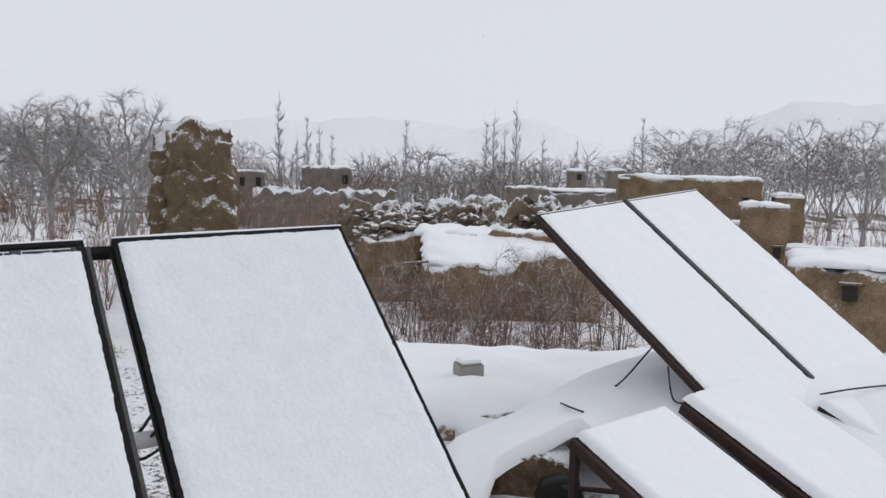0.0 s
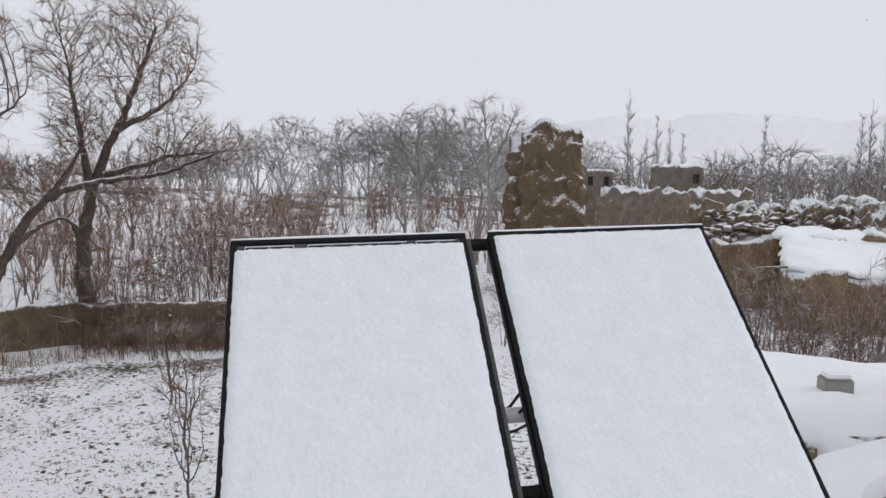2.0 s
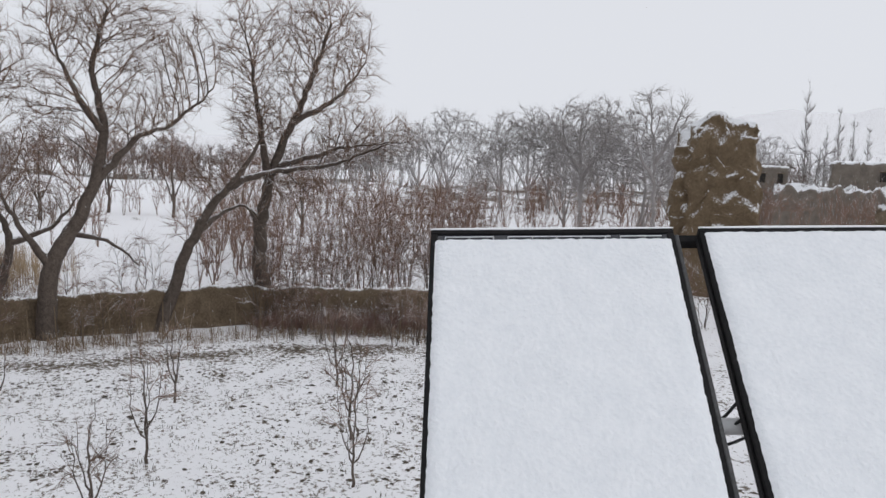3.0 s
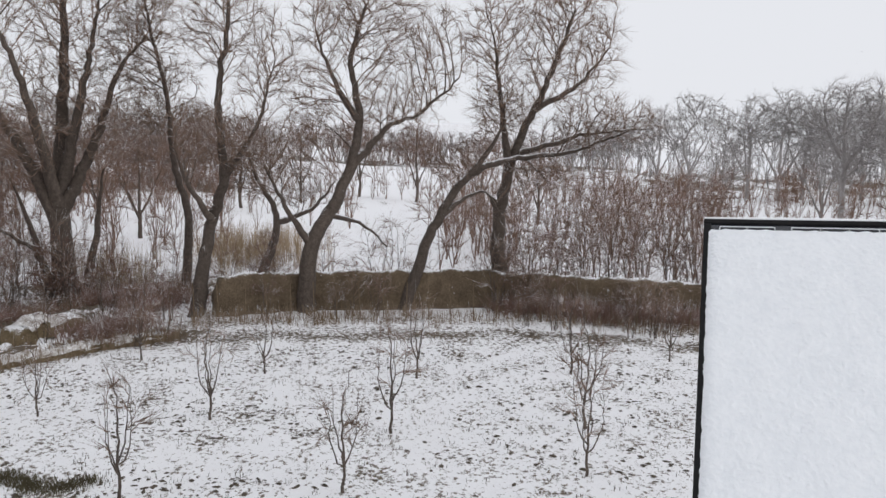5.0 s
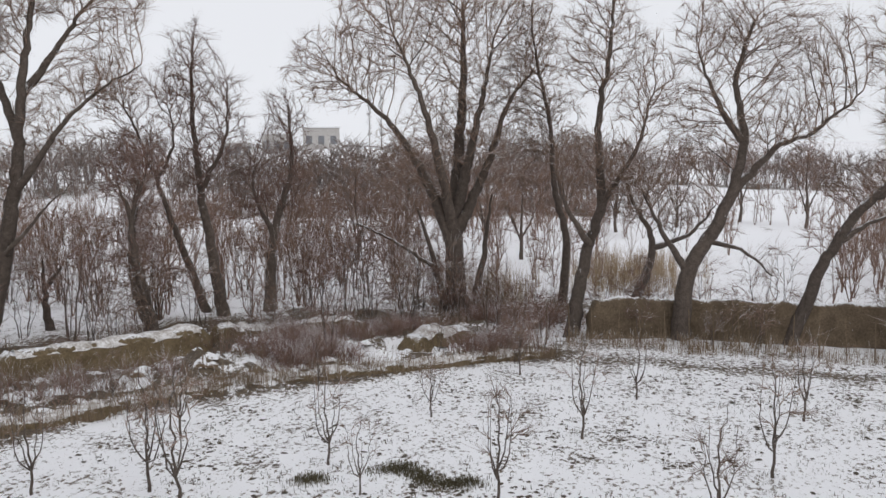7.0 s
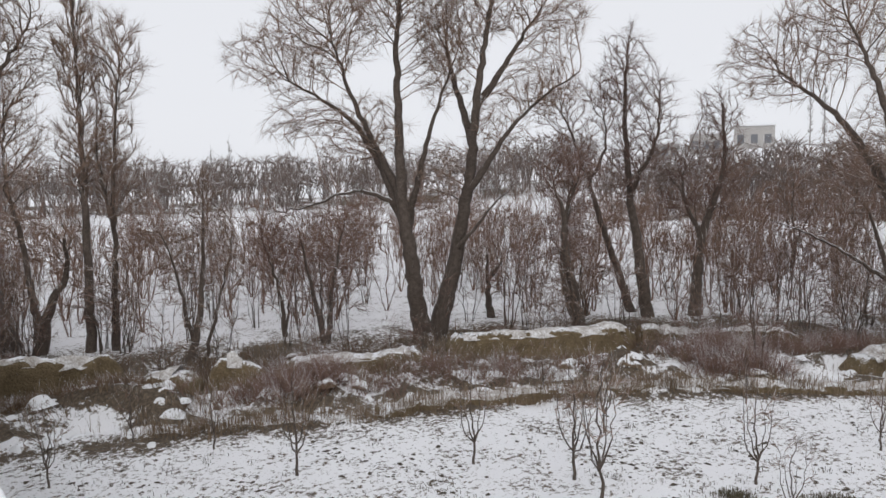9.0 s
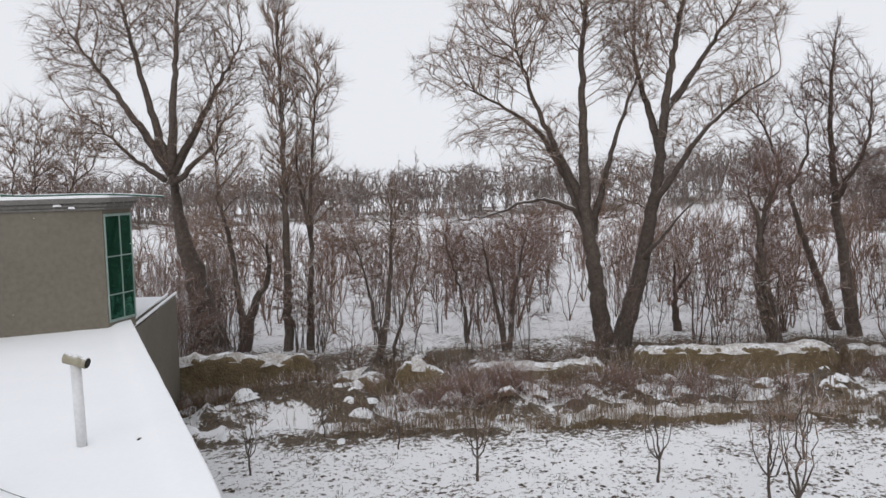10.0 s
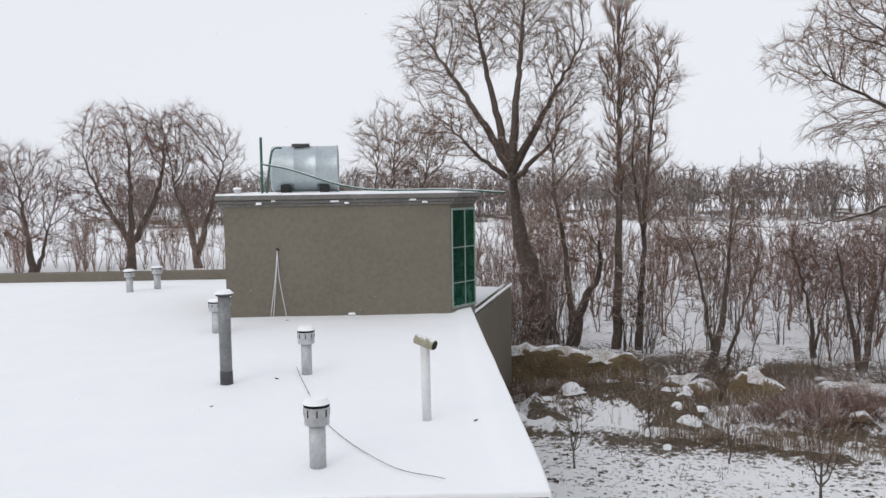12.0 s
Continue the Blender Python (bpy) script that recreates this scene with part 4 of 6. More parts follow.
# far woods, one mass of stems and twigs
def woods(name, spans, label, mat, seed, hmin, hmax, n, tip, spread, spray):
    """Bare trees of a few shapes, one metre high, scaled and turned; spread: the crown's half width."""
    shapes = []
    for k in range(6):
        g = random.Random(seed + k)
        S = [(0.009, [(0, 0, -0.03), (g.uniform(-0.05, 0.05), 0, 0.35), (g.uniform(-0.12, 0.12), g.uniform(-0.1, 0.1), 0.9)])]
        S += [(0.006, [(0.0, 0, 0.0), (0.4 * spread * math.cos(t), 0.4 * spread * math.sin(t), 0.35), (0.8 * spread * math.cos(t), 0.8 * spread * math.sin(t), 0.75)]) for t in (g.uniform(0, 6.28) for _ in range(2))]
        P, par, rad, ids, _ = grow(seed + k, S, [(0, 0, 0.62, spread, spread, 0.40)], n, 0.13, tip, 0.25, 0.15)
        shapes.append(crown_arrays(seed + k, P, par, rad, set(), tip, spray, 0.24, 0.25))
    r = np.random.default_rng(seed)
    VV, QQ, base = [], [], 0
    for a0, a1, d0, d1, count in spans:
        for _ in range(count):
            v, q = shapes[r.integers(6)]
            p = polar(r.uniform(a0, a1), math.sqrt(r.uniform(d0 * d0, d1 * d1)))
            h, t = r.uniform(hmin, hmax), r.uniform(0, 6.28)
            c, s = math.cos(t), math.sin(t)
            k = h * r.uniform(0.85, 1.2)
            VV.append(np.stack([(v[:, 0] * c - v[:, 1] * s) * k + p.x, (v[:, 0] * s + v[:, 1] * c) * k + p.y, v[:, 2] * h + ground_z(p.x, p.y) - 0.1], -1))
            QQ.append(q + base)
            base += len(v)
    me = quick_mesh(name, np.concatenate(VV), np.concatenate(QQ), mat)
    return tagged(part(name, me, mat), label, "trees", kind="stuff")


# aerial haze of this wood is painted into its twig colour
woods("far_wood", [(100, 178, 118, 175, 280), (138, 158, 92, 112, 45)], "bare snowy wood far off, greyed by painted haze", HAZED_TWIG, 90, 6.0, 9.5, 13, 0.0042, 0.26, 2)
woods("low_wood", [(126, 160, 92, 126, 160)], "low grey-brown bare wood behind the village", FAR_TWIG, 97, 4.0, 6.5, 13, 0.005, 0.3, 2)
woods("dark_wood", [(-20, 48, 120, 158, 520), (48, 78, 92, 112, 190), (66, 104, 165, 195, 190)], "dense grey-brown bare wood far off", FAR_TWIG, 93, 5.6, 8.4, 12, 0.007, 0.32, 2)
woods("thicket", [(100, 127, 34, 100, 190), (127, 137, 48, 80, 55), (92, 112, 32, 58, 70), (92, 100, 40, 100, 40), (78, 92, 46, 100, 34), (66, 78, 36, 84, 85), (30, 66, 32, 66, 260), (-6, 32, 32, 60, 215), (155, 176, 58, 78, 40), (-38, -10, 54, 72, 120)], "brown bare thicket of thin stems in snow", MID_TWIG, 95, 2.2, 4.8, 13, 0.0032, 0.25, 3)

# shrubs near the ditch and walls
shrub_shapes = []
for k in range(6):
    rr = random.Random(k)
    stems = []
    for _ in range(5):
        t, l, h = rr.uniform(0, 6.28), rr.uniform(0.05, 0.5), rr.uniform(1.5, 2.5)
        stems.append((rr.uniform(0.014, 0.026), [(0.1 * math.cos(t), 0.1 * math.sin(t), -0.05), ((0.1 + 0.45 * l) * math.cos(t), (0.1 + 0.45 * l) * math.sin(t), h * 0.45), ((0.1 + l) * math.cos(t + 0.3), (0.1 + l) * math.sin(t + 0.3), h)]))
    shrub_shapes.append(tree_meshes(40 + k, stems, [(0, 0, 1.5, 0.75, 0.75, 1.05)], 48, RED_TWIG if k % 2 else TWIG, 0.0058, 0.22, 0.25, 0.12, 2, 0, 3))
first_shrubs = [tree(pose(0, 0, 0), sh, "bare brown shrub with thin upright stems", "shrub", "shrubs by ditch and walls", "shrub") for sh in shrub_shapes]
spots = []
r = random.Random(8)


def scatter(n, a0, a1, d0, d1, s0, s1):
    for _ in range(n):
        p = polar(r.uniform(a0, a1), r.uniform(d0, d1))
        spots.append((p.x, p.y, r.uniform(s0, s1)))


def along(line, n, off, s0, s1, side=0.0):
    for _ in range(n):
        k = r.randrange(len(line) - 1)
        t = r.random()
        (ax, ay), (bx, by) = line[k], line[k + 1]
        spots.append((ax + (bx - ax) * t + r.uniform(-off, off) + side, ay + (by - ay) * t + r.uniform(-off, off) + side, r.uniform(s0, s1)))


along(DITCH, 34, 1.7, 0.4, 1.2)
along([(2.4, 27.0), (3.2, 33.0)], 8, 0.8, 0.6, 1.2)
along([(2.8, 30.2), (7.5, 29.2)], 14, 0.8, 0.7, 1.5)
along([(x - 0.9, y) for x, y in EAST_WALL], 16, 0.4, 0.4, 0.9)
along(EAST_WALL, 22, 0.9, 0.5, 1.25, 1.2)
scatter(26, 46, 66, 29, 40, 0.8, 1.5)
scatter(24, 18, 44, 29, 44, 0.9, 1.7)
scatter(16, 66, 74, 24, 34, 0.6, 1.3)
scatter(16, 96, 112, 28, 38, 0.9, 1.6)
scatter(10, 96, 114, 29, 36, 0.7, 1.5)
scatter(16, 3, 10, 27, 40, 0.8, 1.6)
scatter(38, 137.5, 157, 22, 30, 0.9, 1.4)
scatter(36, 138, 153, 15.5, 21.5, 0.55, 0.95)
scatter(8, 96, 108, 25.5, 27.5, 0.5, 1.0)
scatter(12, 113, 137, 24, 34, 0.8, 1.4)
for n, (x, y, s) in enumerate(spots):
    m = Matrix.LocRotScale((x, y, ground_z(x, y) - 0.05), Euler((0, 0, r.uniform(0, 6.28))), None) @ Matrix.Scale(s, 4)
    ob = copy_thing(first_shrubs[n % 6], m)
    ob.scale = (s, s, s)
for ob, (x, y) in zip(first_shrubs, [(9.0, 25.5), (13.2, 25.0), (22.5, 16.5), (20.3, 13.9), (14.0, 27.5), (11.5, 26.0)]):
    ob.matrix_world = Matrix.LocRotScale((x, y, ground_z(x, y) - 0.05), None, (1.1, 1.1, 1.2))

# orchard saplings
sap_shapes = []
for k in range(4):
    rr = random.Random(130 + k)
    stems = [(0.03, [(0, 0, -0.05), (rr.uniform(-0.05, 0.05), 0, 0.6), (rr.uniform(-0.1, 0.1), 0.03, 1.2), (rr.uniform(-0.12, 0.12), 0, 1.9)])]
    for q in range(4):
        t = rr.uniform(0, 0.8) + q * 1.57
        z = rr.uniform(0.3, 0.6)
        stems.append((0.014, [(0, 0, z), (0.2 * math.cos(t), 0.2 * math.sin(t), z + 0.38), (0.28 * math.cos(t), 0.28 * math.sin(t), z + rr.uniform(0.85, 1.25))]))
    sap_shapes.append(tree_meshes(130 + k, stems, [(0, 0, 1.25, 0.42, 0.42, 0.65)], 46, TWIG, 0.0048, 0.16, 0.35, 0.1, 2, 0, 6))
first_sap = [tree(pose(0, 0, 0), sh, "young bare fruit tree in thin snow", "sapling", "orchard saplings", "sapling") for sh in sap_shapes]
SAPS = [(12.68, 9.35, 1.0), (11.7, 8.1, 0.8), (16.3, 8.75, 0.85), (12.16, 5.6, 1.15), (16.15, 5.1, 1.15), (19.6, 4.55, 0.9), (12.5, 2.0, 1.1), (15.4, 1.25, 1.2), (19.3, 0.7, 1.1), (19.8, -3.3, 1.15), (15.7, -2.8, 1.3), (13.2, -2.3, 1.05),
        (12.86, 13.2, 1.0), (13.9, 16.2, 0.8), (10.3, 11.7, 1.2), (6.3, 15.3, 1.1), (9.42, 13.65, 1.05), (9.9, 10.7, 1.35), (20.7, 8.0, 1.0), (17.2, 12.4, 0.8), (2.35, 17.9, 0.85), (4.4, 19.5, 0.8), (5.65, 17.9, 0.8), (16.5, -6.5, 1.1), (21.0, -6.3, 0.9)]
for n, (x, y, s) in enumerate(SAPS):
    rot = Euler((0, 0, r.uniform(0, 6.28)))
    if n < 4:
        first_sap[n].matrix_world = Matrix.LocRotScale((x, y, ground_z(x, y) - 0.02), rot, (s, s, s))
    else:
        ob = copy_thing(first_sap[n % 4], Matrix.LocRotScale((x, y, ground_z(x, y) - 0.02), rot, None))
        ob.scale = (s, s, s)

# ---- garden walls ----


def mud_run(line, h, thick, label, seed, step=0.2, mat=None, snow=0.0):
    """An old mud wall along a line, with a worn, snow-capped top."""
    ob = thing("mud_wall", pose(0, 0, 0), label, "wall", kind="structure")
    V, Fc = [], []
    pts = bend([(x, y, 0) for x, y in line], int(sum(math.dist(a, b) for a, b in zip(line, line[1:])) / step))
    prof = [(-0.66, 0), (-0.58, 0.2), (-0.53, 0.45), (-0.5, 0.7), (-0.46, 0.9), (-0.34, 1.0), (0, 1.03), (0.34, 1.0), (0.46, 0.9), (0.5, 0.6), (0.55, 0.3), (0.66, 0)]
    cap = []
    for k, p in enumerate(pts):
        t = (pts[min(k + 1, len(pts) - 1)] - pts[max(k - 1, 0)]).normalized()
        n = Vector((t.y, -t.x, 0))
        hh = h * (0.95 + 0.09 * fbm(k * 0.13 + seed, seed)) * min(1, 0.6 + 0.2 * k, 0.6 + 0.2 * (len(pts) - 1 - k))
        z0 = ground_z(p.x, p.y) * 0.3 - 0.1
        for a, b in prof:
            q = p + n * a * thick
            j = noise.noise_vector(Vector((q.x * 1.6, q.y * 1.6, b * 2 + seed))) * 0.07 + noise.noise_vector(Vector((q.x * 4.1, q.y * 4.1, b * 5 + seed))) * 0.05
            V.append((q.x + j.x, q.y + j.y, z0 + b * hh + j.z * b))
        deep = snow * (0.6 + 0.6 * fbm(p.x * 1.1, p.y * 1.1, seed) + 0.7 * fbm(p.x * 3.7, p.y * 3.7, seed)) - 0.01
        cap.append([(p + n * thick * a * (1 + 0.2 * fbm(p.x * 2, p.y * 2, 2))) + Vector((0, 0, z0 + hh * b - p.z + deep * c - 0.03 + 0.5 * snow * fbm(p.x * 4.5, p.y * 4.5, a * 3))) for a, b, c in
                    ((-0.50, 0.90, -0.2), (-0.44, 0.97, 0.45), (-0.25, 1.0, 0.95), (0.1, 1.02, 1.05), (0.36, 1.0, 0.7), (0.50, 0.88, -0.2))])
    m = len(prof)
    for k in range(len(pts) - 1):
        for c in range(m - 1):
            Fc.append((k * m + c, k * m + c + 1, (k + 1) * m + c + 1, (k + 1) * m + c))
    Fc.append(tuple(range(m - 1, -1, -1)))
    Fc.append(tuple((len(pts) - 1) * m + c for c in range(m)))
    part("wall_body", mesh_from("wall_body", V, Fc, mat or GARDEN_WALL, True), None, ob)
    if snow:
        cap = cap[3:-3]
        CV = [tuple(q) for row in cap for q in row]
        CF = [(k * 6 + c, k * 6 + c + 1, k * 6 + c + 7, k * 6 + c + 6) for k in range(len(cap) - 1) for c in range(5)]
        part("snow_cap", mesh_from("snow_cap", CV, CF, CRUST, True), None, ob, "lumpy snow along the wall top")
    return ob


mud_run(EAST_WALL, 1.5, 0.5, "brown mud garden wall dusted with snow", 1)
mud_run([(0.4, 25.4), (2.0, 25.2), (3.8, 24.6), (5.5, 23.9)], 1.25, 0.6, "old mud wall under a lumpy snow cap", 2, 0.16, BANK_MUD, 0.13)
mud_run([(5.9, 23.9), (6.5, 23.5), (7.2, 22.8)], 0.6, 0.9, "collapsed mud wall under snow", 5, 0.16, BANK_MUD, 0.2)
mud_run([(7.4, 22.5), (8.0, 22.2), (8.8, 21.8)], 0.95, 0.6, "short mud wall stump with thick snow on top", 3, 0.16, BANK_MUD, 0.2)
mud_run([(9.8, 22.6), (11.0, 22.3), (12.4, 21.6), (13.6, 21.0)], 0.6, 0.8, "crumbling mud bank with snow on top", 6, 0.16, BANK_MUD, 0.12)
mud_run([(14.4, 20.9), (15.6, 20.3), (16.9, 19.6), (18.8, 18.9), (20.2, 18.6)], 0.95, 0.7, "mud bank wall with snow-dusted broken face", 4, 0.16, BANK_MUD, 0.13)
mud_run([(20.8, 18.6), (22.2, 18.3), (23.6, 17.2), (25.0, 15.4)], 0.6, 0.8, "low mud bank wall beside the ditch", 7, 0.16, BANK_MUD, 0.12)
mud_run([(22.6, 12.4), (23.6, 12.0), (24.6, 11.0)], 0.5, 0.9, "undercut snowy mud bank", 8, 0.16, BANK_MUD, 0.25)
mud_run([(9.7, 17.7), (11.5, 17.1), (13.7, 16.3), (15.2, 15.4), (16.6, 14.6), (18.6, 12.7), (20.6, 10.8), (22.2, 9.2), (23.3, 8.0)], 0.3, 0.62, "low field bank with snow along its crest", 9, 0.16, BANK_MUD, 0.14)

# stakes along the far edge of the orchard
stake = tube_mesh("stake", [([(0, 0, -0.1), (0.01, 0, 0.6), (0.0, 0.02, 1.3)], [0.02, 0.018, 0.014])], WOOD, 5)
for k in range(26):
    y = 8.5 - k * 0.75
    x = float(np.interp(-y, [-l[1] for l in EAST_EDGE], [l[0] for l in EAST_EDGE])) + 1.0 + r.uniform(-0.2, 0.2)
    ob = new("stake", stake)
    ob.matrix_world = pose(x, y, ground_z(x, y), r.uniform(-4, 4), r.uniform(-4, 4), 0)
    tagged(ob, "thin wooden stake at the orchard edge", "stake", "orchard stakes")

# dry grass and weeds
def tufts(name, places, mat, label, h0, h1, seed, blades=9):
    g = np.random.default_rng(seed)
    VV, QQ, base = [], [], 0
    for x, y in places:
        z = ground_z(x, y)
        for _ in range(blades):
            a, h, w = g.uniform(0, 6.28), g.uniform(h0, h1), 0.006
            bx, by = x + g.normal(0, 0.1), y + g.normal(0, 0.1)
            l = g.uniform(0.1, 0.5) * h
            dx, dy = math.cos(a), math.sin(a)
            VV.append([[bx - dy * w, by + dx * w, z - 0.02], [bx + dy * w, by - dx * w, z - 0.02], [bx + dx * l * 0.4 + dy * w, by + dy * l * 0.4 - dx * w, z + h * 0.6], [bx + dx * l * 0.4 - dy * w, by + dy * l * 0.4 + dx * w, z + h * 0.6]])
            VV.append([[bx + dx * l * 0.4 - dy * w, by + dy * l * 0.4 + dx * w, z + h * 0.6], [bx + dx * l * 0.4 + dy * w, by + dy * l * 0.4 - dx * w, z + h * 0.6], [bx + dx * l + dy * w * 0.3, by + dy * l - dx * w * 0.3, z + h], [bx + dx * l - dy * w * 0.3, by + dy * l + dx * w * 0.3, z + h]])
            QQ += [[base, base + 1, base + 2, base + 3], [base + 4, base + 5, base + 6, base + 7]]
            base += 8
    me = quick_mesh(name, np.array(VV).reshape(-1, 3), np.array(QQ), mat, False)
    return tagged(part(name, me, mat), label, "grass", kind="stuff")


def near_line(line, n, off, r):
    out = []
    for _ in range(n):
        k = r.randrange(len(line) - 1)
        t = r.random()
        (ax, ay), (bx, by) = line[k], line[k + 1]
        out.append((ax + (bx - ax) * t + r.gauss(0, off), ay + (by - ay) * t + r.gauss(0, off)))
    return out


def brush(name, places, mat, label, h0, h1, seed, shoots=12):
    """Low tangled brush: forked thin shoots around each place."""
    g = np.random.default_rng(seed)
    at = np.repeat(np.array([(x, y, ground_z(x, y) - 0.03) for x, y in places]), shoots, axis=0)
    m = len(at)
    at[:, :2] += g.normal(0, 0.16, (m, 2))
    d = g.normal(0, 0.5, (m, 3)) * np.array([1, 1, 0.2]) + np.array([0, 0, 1.0])
    d /= np.linalg.norm(d, axis=1)[:, None]
    L = g.uniform(h0, h1, m)
    mid = at + d * (0.5 * L)[:, None]
    V, Q = bars(at, mid, np.full(m, 0.007), np.full(m, 0.005))
    for _ in range(3):
        e = d + g.normal(0, 0.45, (m, 3))
        e /= np.linalg.norm(e, axis=1)[:, None]
        v, q = bars(at + d * (L * g.uniform(0.25, 0.5, m))[:, None], mid + e * (0.6 * L)[:, None], np.full(m, 0.0055), None)
        V, Q = np.concatenate([V, v]), np.concatenate([Q, q + len(V)])
    return tagged(part(name, quick_mesh(name, V, Q, mat), mat), label, "brush", kind="stuff")


r2 = random.Random(21)
brush("bramble", near_line([(8.2, 20.6), (10.0, 20.4)], 60, 0.5, r2) + near_line([(6.0, 20.8), (9.5, 19.6), (13.0, 18.4), (16.5, 16.6)], 40, 0.6, r2)
      + near_line([(18.8, 14.6), (20.4, 14.2)], 80, 0.45, r2) + near_line([(22.4, 10.2), (24.0, 9.4)], 50, 0.5, r2) + near_line([(20.0, 16.6), (23.0, 15.0), (26.0, 12.6)], 80, 0.6, r2)
      + near_line([(27.0, -2.6), (26.2, -6.0), (25.6, -9.0)], 150, 0.4, r2) + near_line([(27.2, 9.0), (29.0, 12.5)], 90, 0.7, r2) + near_line([(2.2, 26.5), (3.0, 29.5)], 50, 0.5, r2), RED_TWIG, "dark red-brown brambles on the snowy bank", 0.45, 1.1, 14)
brush("wall_foot_brush", near_line([(0.8, 23.9), (3.0, 23.5), (5.4, 22.5)], 170, 0.3, r2), BRUSH, "short brown brush at the foot of the mud wall", 0.15, 0.42, 17, 11)
brush("low_bramble", near_line([(5.6, 21.6), (9.5, 20.2), (13.0, 18.9), (16.5, 17.2)], 60, 0.6, r2) + near_line([(10.4, 21.4), (13.5, 20.2), (17.0, 18.6)], 50, 0.4, r2), BRUSH, "low brown brush below the crumbling walls", 0.2, 0.6, 16, 11)
brush("ditch_brush", near_line(DITCH, 330, 0.9, r2), BRUSH, "dark dead brush filling the ditch", 0.3, 0.8, 15, 10)
tufts("dry_grass", near_line(MIDDLE_BANK, 170, 0.9, r2) + near_line([(1.0, 23.8), (5.0, 22.8), (9.0, 21.3), (13.5, 19.6)], 200, 0.5, r2) + near_line(DITCH, 700, 1.3, r2) + near_line([(x + 1.2, y) for x, y in EAST_EDGE], 420, 0.6, r2) + near_line([(4.6, 19.6), (9.7, 17.5), (13.7, 16.1), (16.6, 14.4), (20.6, 10.6), (23.3, 7.8)], 620, 0.22, r2), GRASS, "dry brown grass poking out of snow on the banks", 0.15, 0.5, 3)
tufts("field_stubble", [(r2.uniform(2, 24.3), r2.uniform(-9, 20)) for _ in range(1300)], STUBBLE, "small dark weeds in the snowy orchard", 0.03, 0.10, 4, 6)
tufts("green_weeds", near_line([(12.75, 8.4), (13.15, 7.95), (12.9, 7.5), (12.6, 7.1), (12.75, 6.7), (13.0, 6.35)], 210, 0.12, r2) + near_line([(11.8, 9.4), (12.1, 9.15)], 45, 0.1, r2), WEED, "strip of dark green weeds melted free of snow", 0.03, 0.09, 5, 14)

# ---- village ----


def mud_house(az, d, w, dep, h, turn, label, thick=0.3, seed=0, rough=0.12, openings=(), cap=True, taper=0.05, ragged=0.0):
    """A mud house on the ground: body, snow on its roof, and openings (across, up, width, height) in its front."""
    p = polar(az, d)
    ob = thing("mud_house", pose(p.x, p.y, ground_z(p.x, p.y) - 0.1, 0, 0, -az + turn), label, "house", "mud-brick village houses")
    # beyond 60 m the wall colour carries painted haze
    part("wall", lump("wall", w, dep, h, 0.3, HAZED_MUD if d > 60 else MUD, rough, taper, ragged, seed), None, ob)
    if cap:
        c = part("roof_snow", snow_cap("roof_snow", w * (1 - taper), dep * (1 - taper), thick * 0.42, 0.2, 0.03, seed, 0.13), None, ob, "thick white snow on the flat roof")
        c.location = (0, 0, h - 0.05)
    for x, z, ow, oh in openings:
        o = part("opening", box(x - ow / 2, x + ow / 2, -dep / 2 * (1 - taper * z / h) - 0.07, -dep / 2 + 0.5, z, z + oh, 0), DARK, ob, "dark hole in the wall")
        part("lintel", box(x - ow / 2 - 0.12, x + ow / 2 + 0.12, -dep / 2 * (1 - taper * z / h) - 0.12, -dep / 2 + 0.3, z + oh, z + oh + 0.08, 0.01), WOOD, o)
    return ob


# ruined tower
p = polar(127.0, 39.5)
tower = thing("ruined_tower", pose(p.x, p.y, -0.1, 0, 0, -127), "tall eroded mud tower ruin streaked with snow", "ruin")
part("tower_body", lump("tower_body", 3.6, 2.6, 8.45, 0.14, RUIN, 0.34, 0.24, 0.05, 3, 0.32), None, tower)
part("side_body", lump("side_body", 1.9, 2.2, 8.0, 0.14, RUIN, 0.34, 0.22, 0.08, 8, 0.3), None, tower).location = (-1.25, 0.1, 0)

low_house = mud_house(147.6, 36.0, 7.0, 5.6, 2.3, 8, "low mud house with snow sloping over its roof", 0.2, 2, 0.22, cap=False, ragged=0.06)
part("wall", lump("wall", 3.4, 3.0, 3.0, 0.2, MUD, 0.3, 0.06, 0.14, 3), None, low_house).location = (2.0, -1.5, 0)
part("wall", lump("wall", 7.4, 2.4, 3.6, 0.22, MUD, 0.3, 0.05, 0.14, 5), None, low_house).location = (0.3, 2.2, 0)
part("wall", lump("wall", 2.2, 1.6, 2.5, 0.3, MUD, 0.2, 0.05, 0.1, 6), None, low_house).location = (-2.3, -2.2, 0)
part("roof_snow", snow_cap("roof_snow", 6.7, 5.3, 0.13, 0.2, 0.12, 12, 0.16), None, low_house, "smooth sloping snow with ragged lower edge").matrix_local = pose(0.0, 0.2, 2.9, 13, 3, 2)
mud_house(160.0, 49.0, 7.8, 6.0, 6.1, 4, "tall mud house with thick snow on flat roof", 0.3, 4, 0.2, [(2.9, 4.6, 0.35, 0.5)])
mud_house(166.3, 47.5, 1.5, 3.0, 5.3, 6, "narrow mud house wing with snowy top", 0.35, 5, 0.14)
mud_house(164.9, 40.5, 2.0, 2.6, 5.0, 6, "stepped mud stair tower with snow cap", 0.3, 6, 0.2, [(0.55, 2.6, 0.3, 0.5)], ragged=0.06)
mud_house(162.9, 42.5, 1.5, 2.2, 4.0, 6, "mud stair block beside the house", 0.25, 7, 0.2, ragged=0.1)
mud_house(173.0, 31.5, 7.2, 6.0, 3.5, 6, "mud house with small framed window and snowy roof", 0.3, 9, 0.24, [(-1.65, 2.35, 0.42, 0.5)], ragged=0.1)
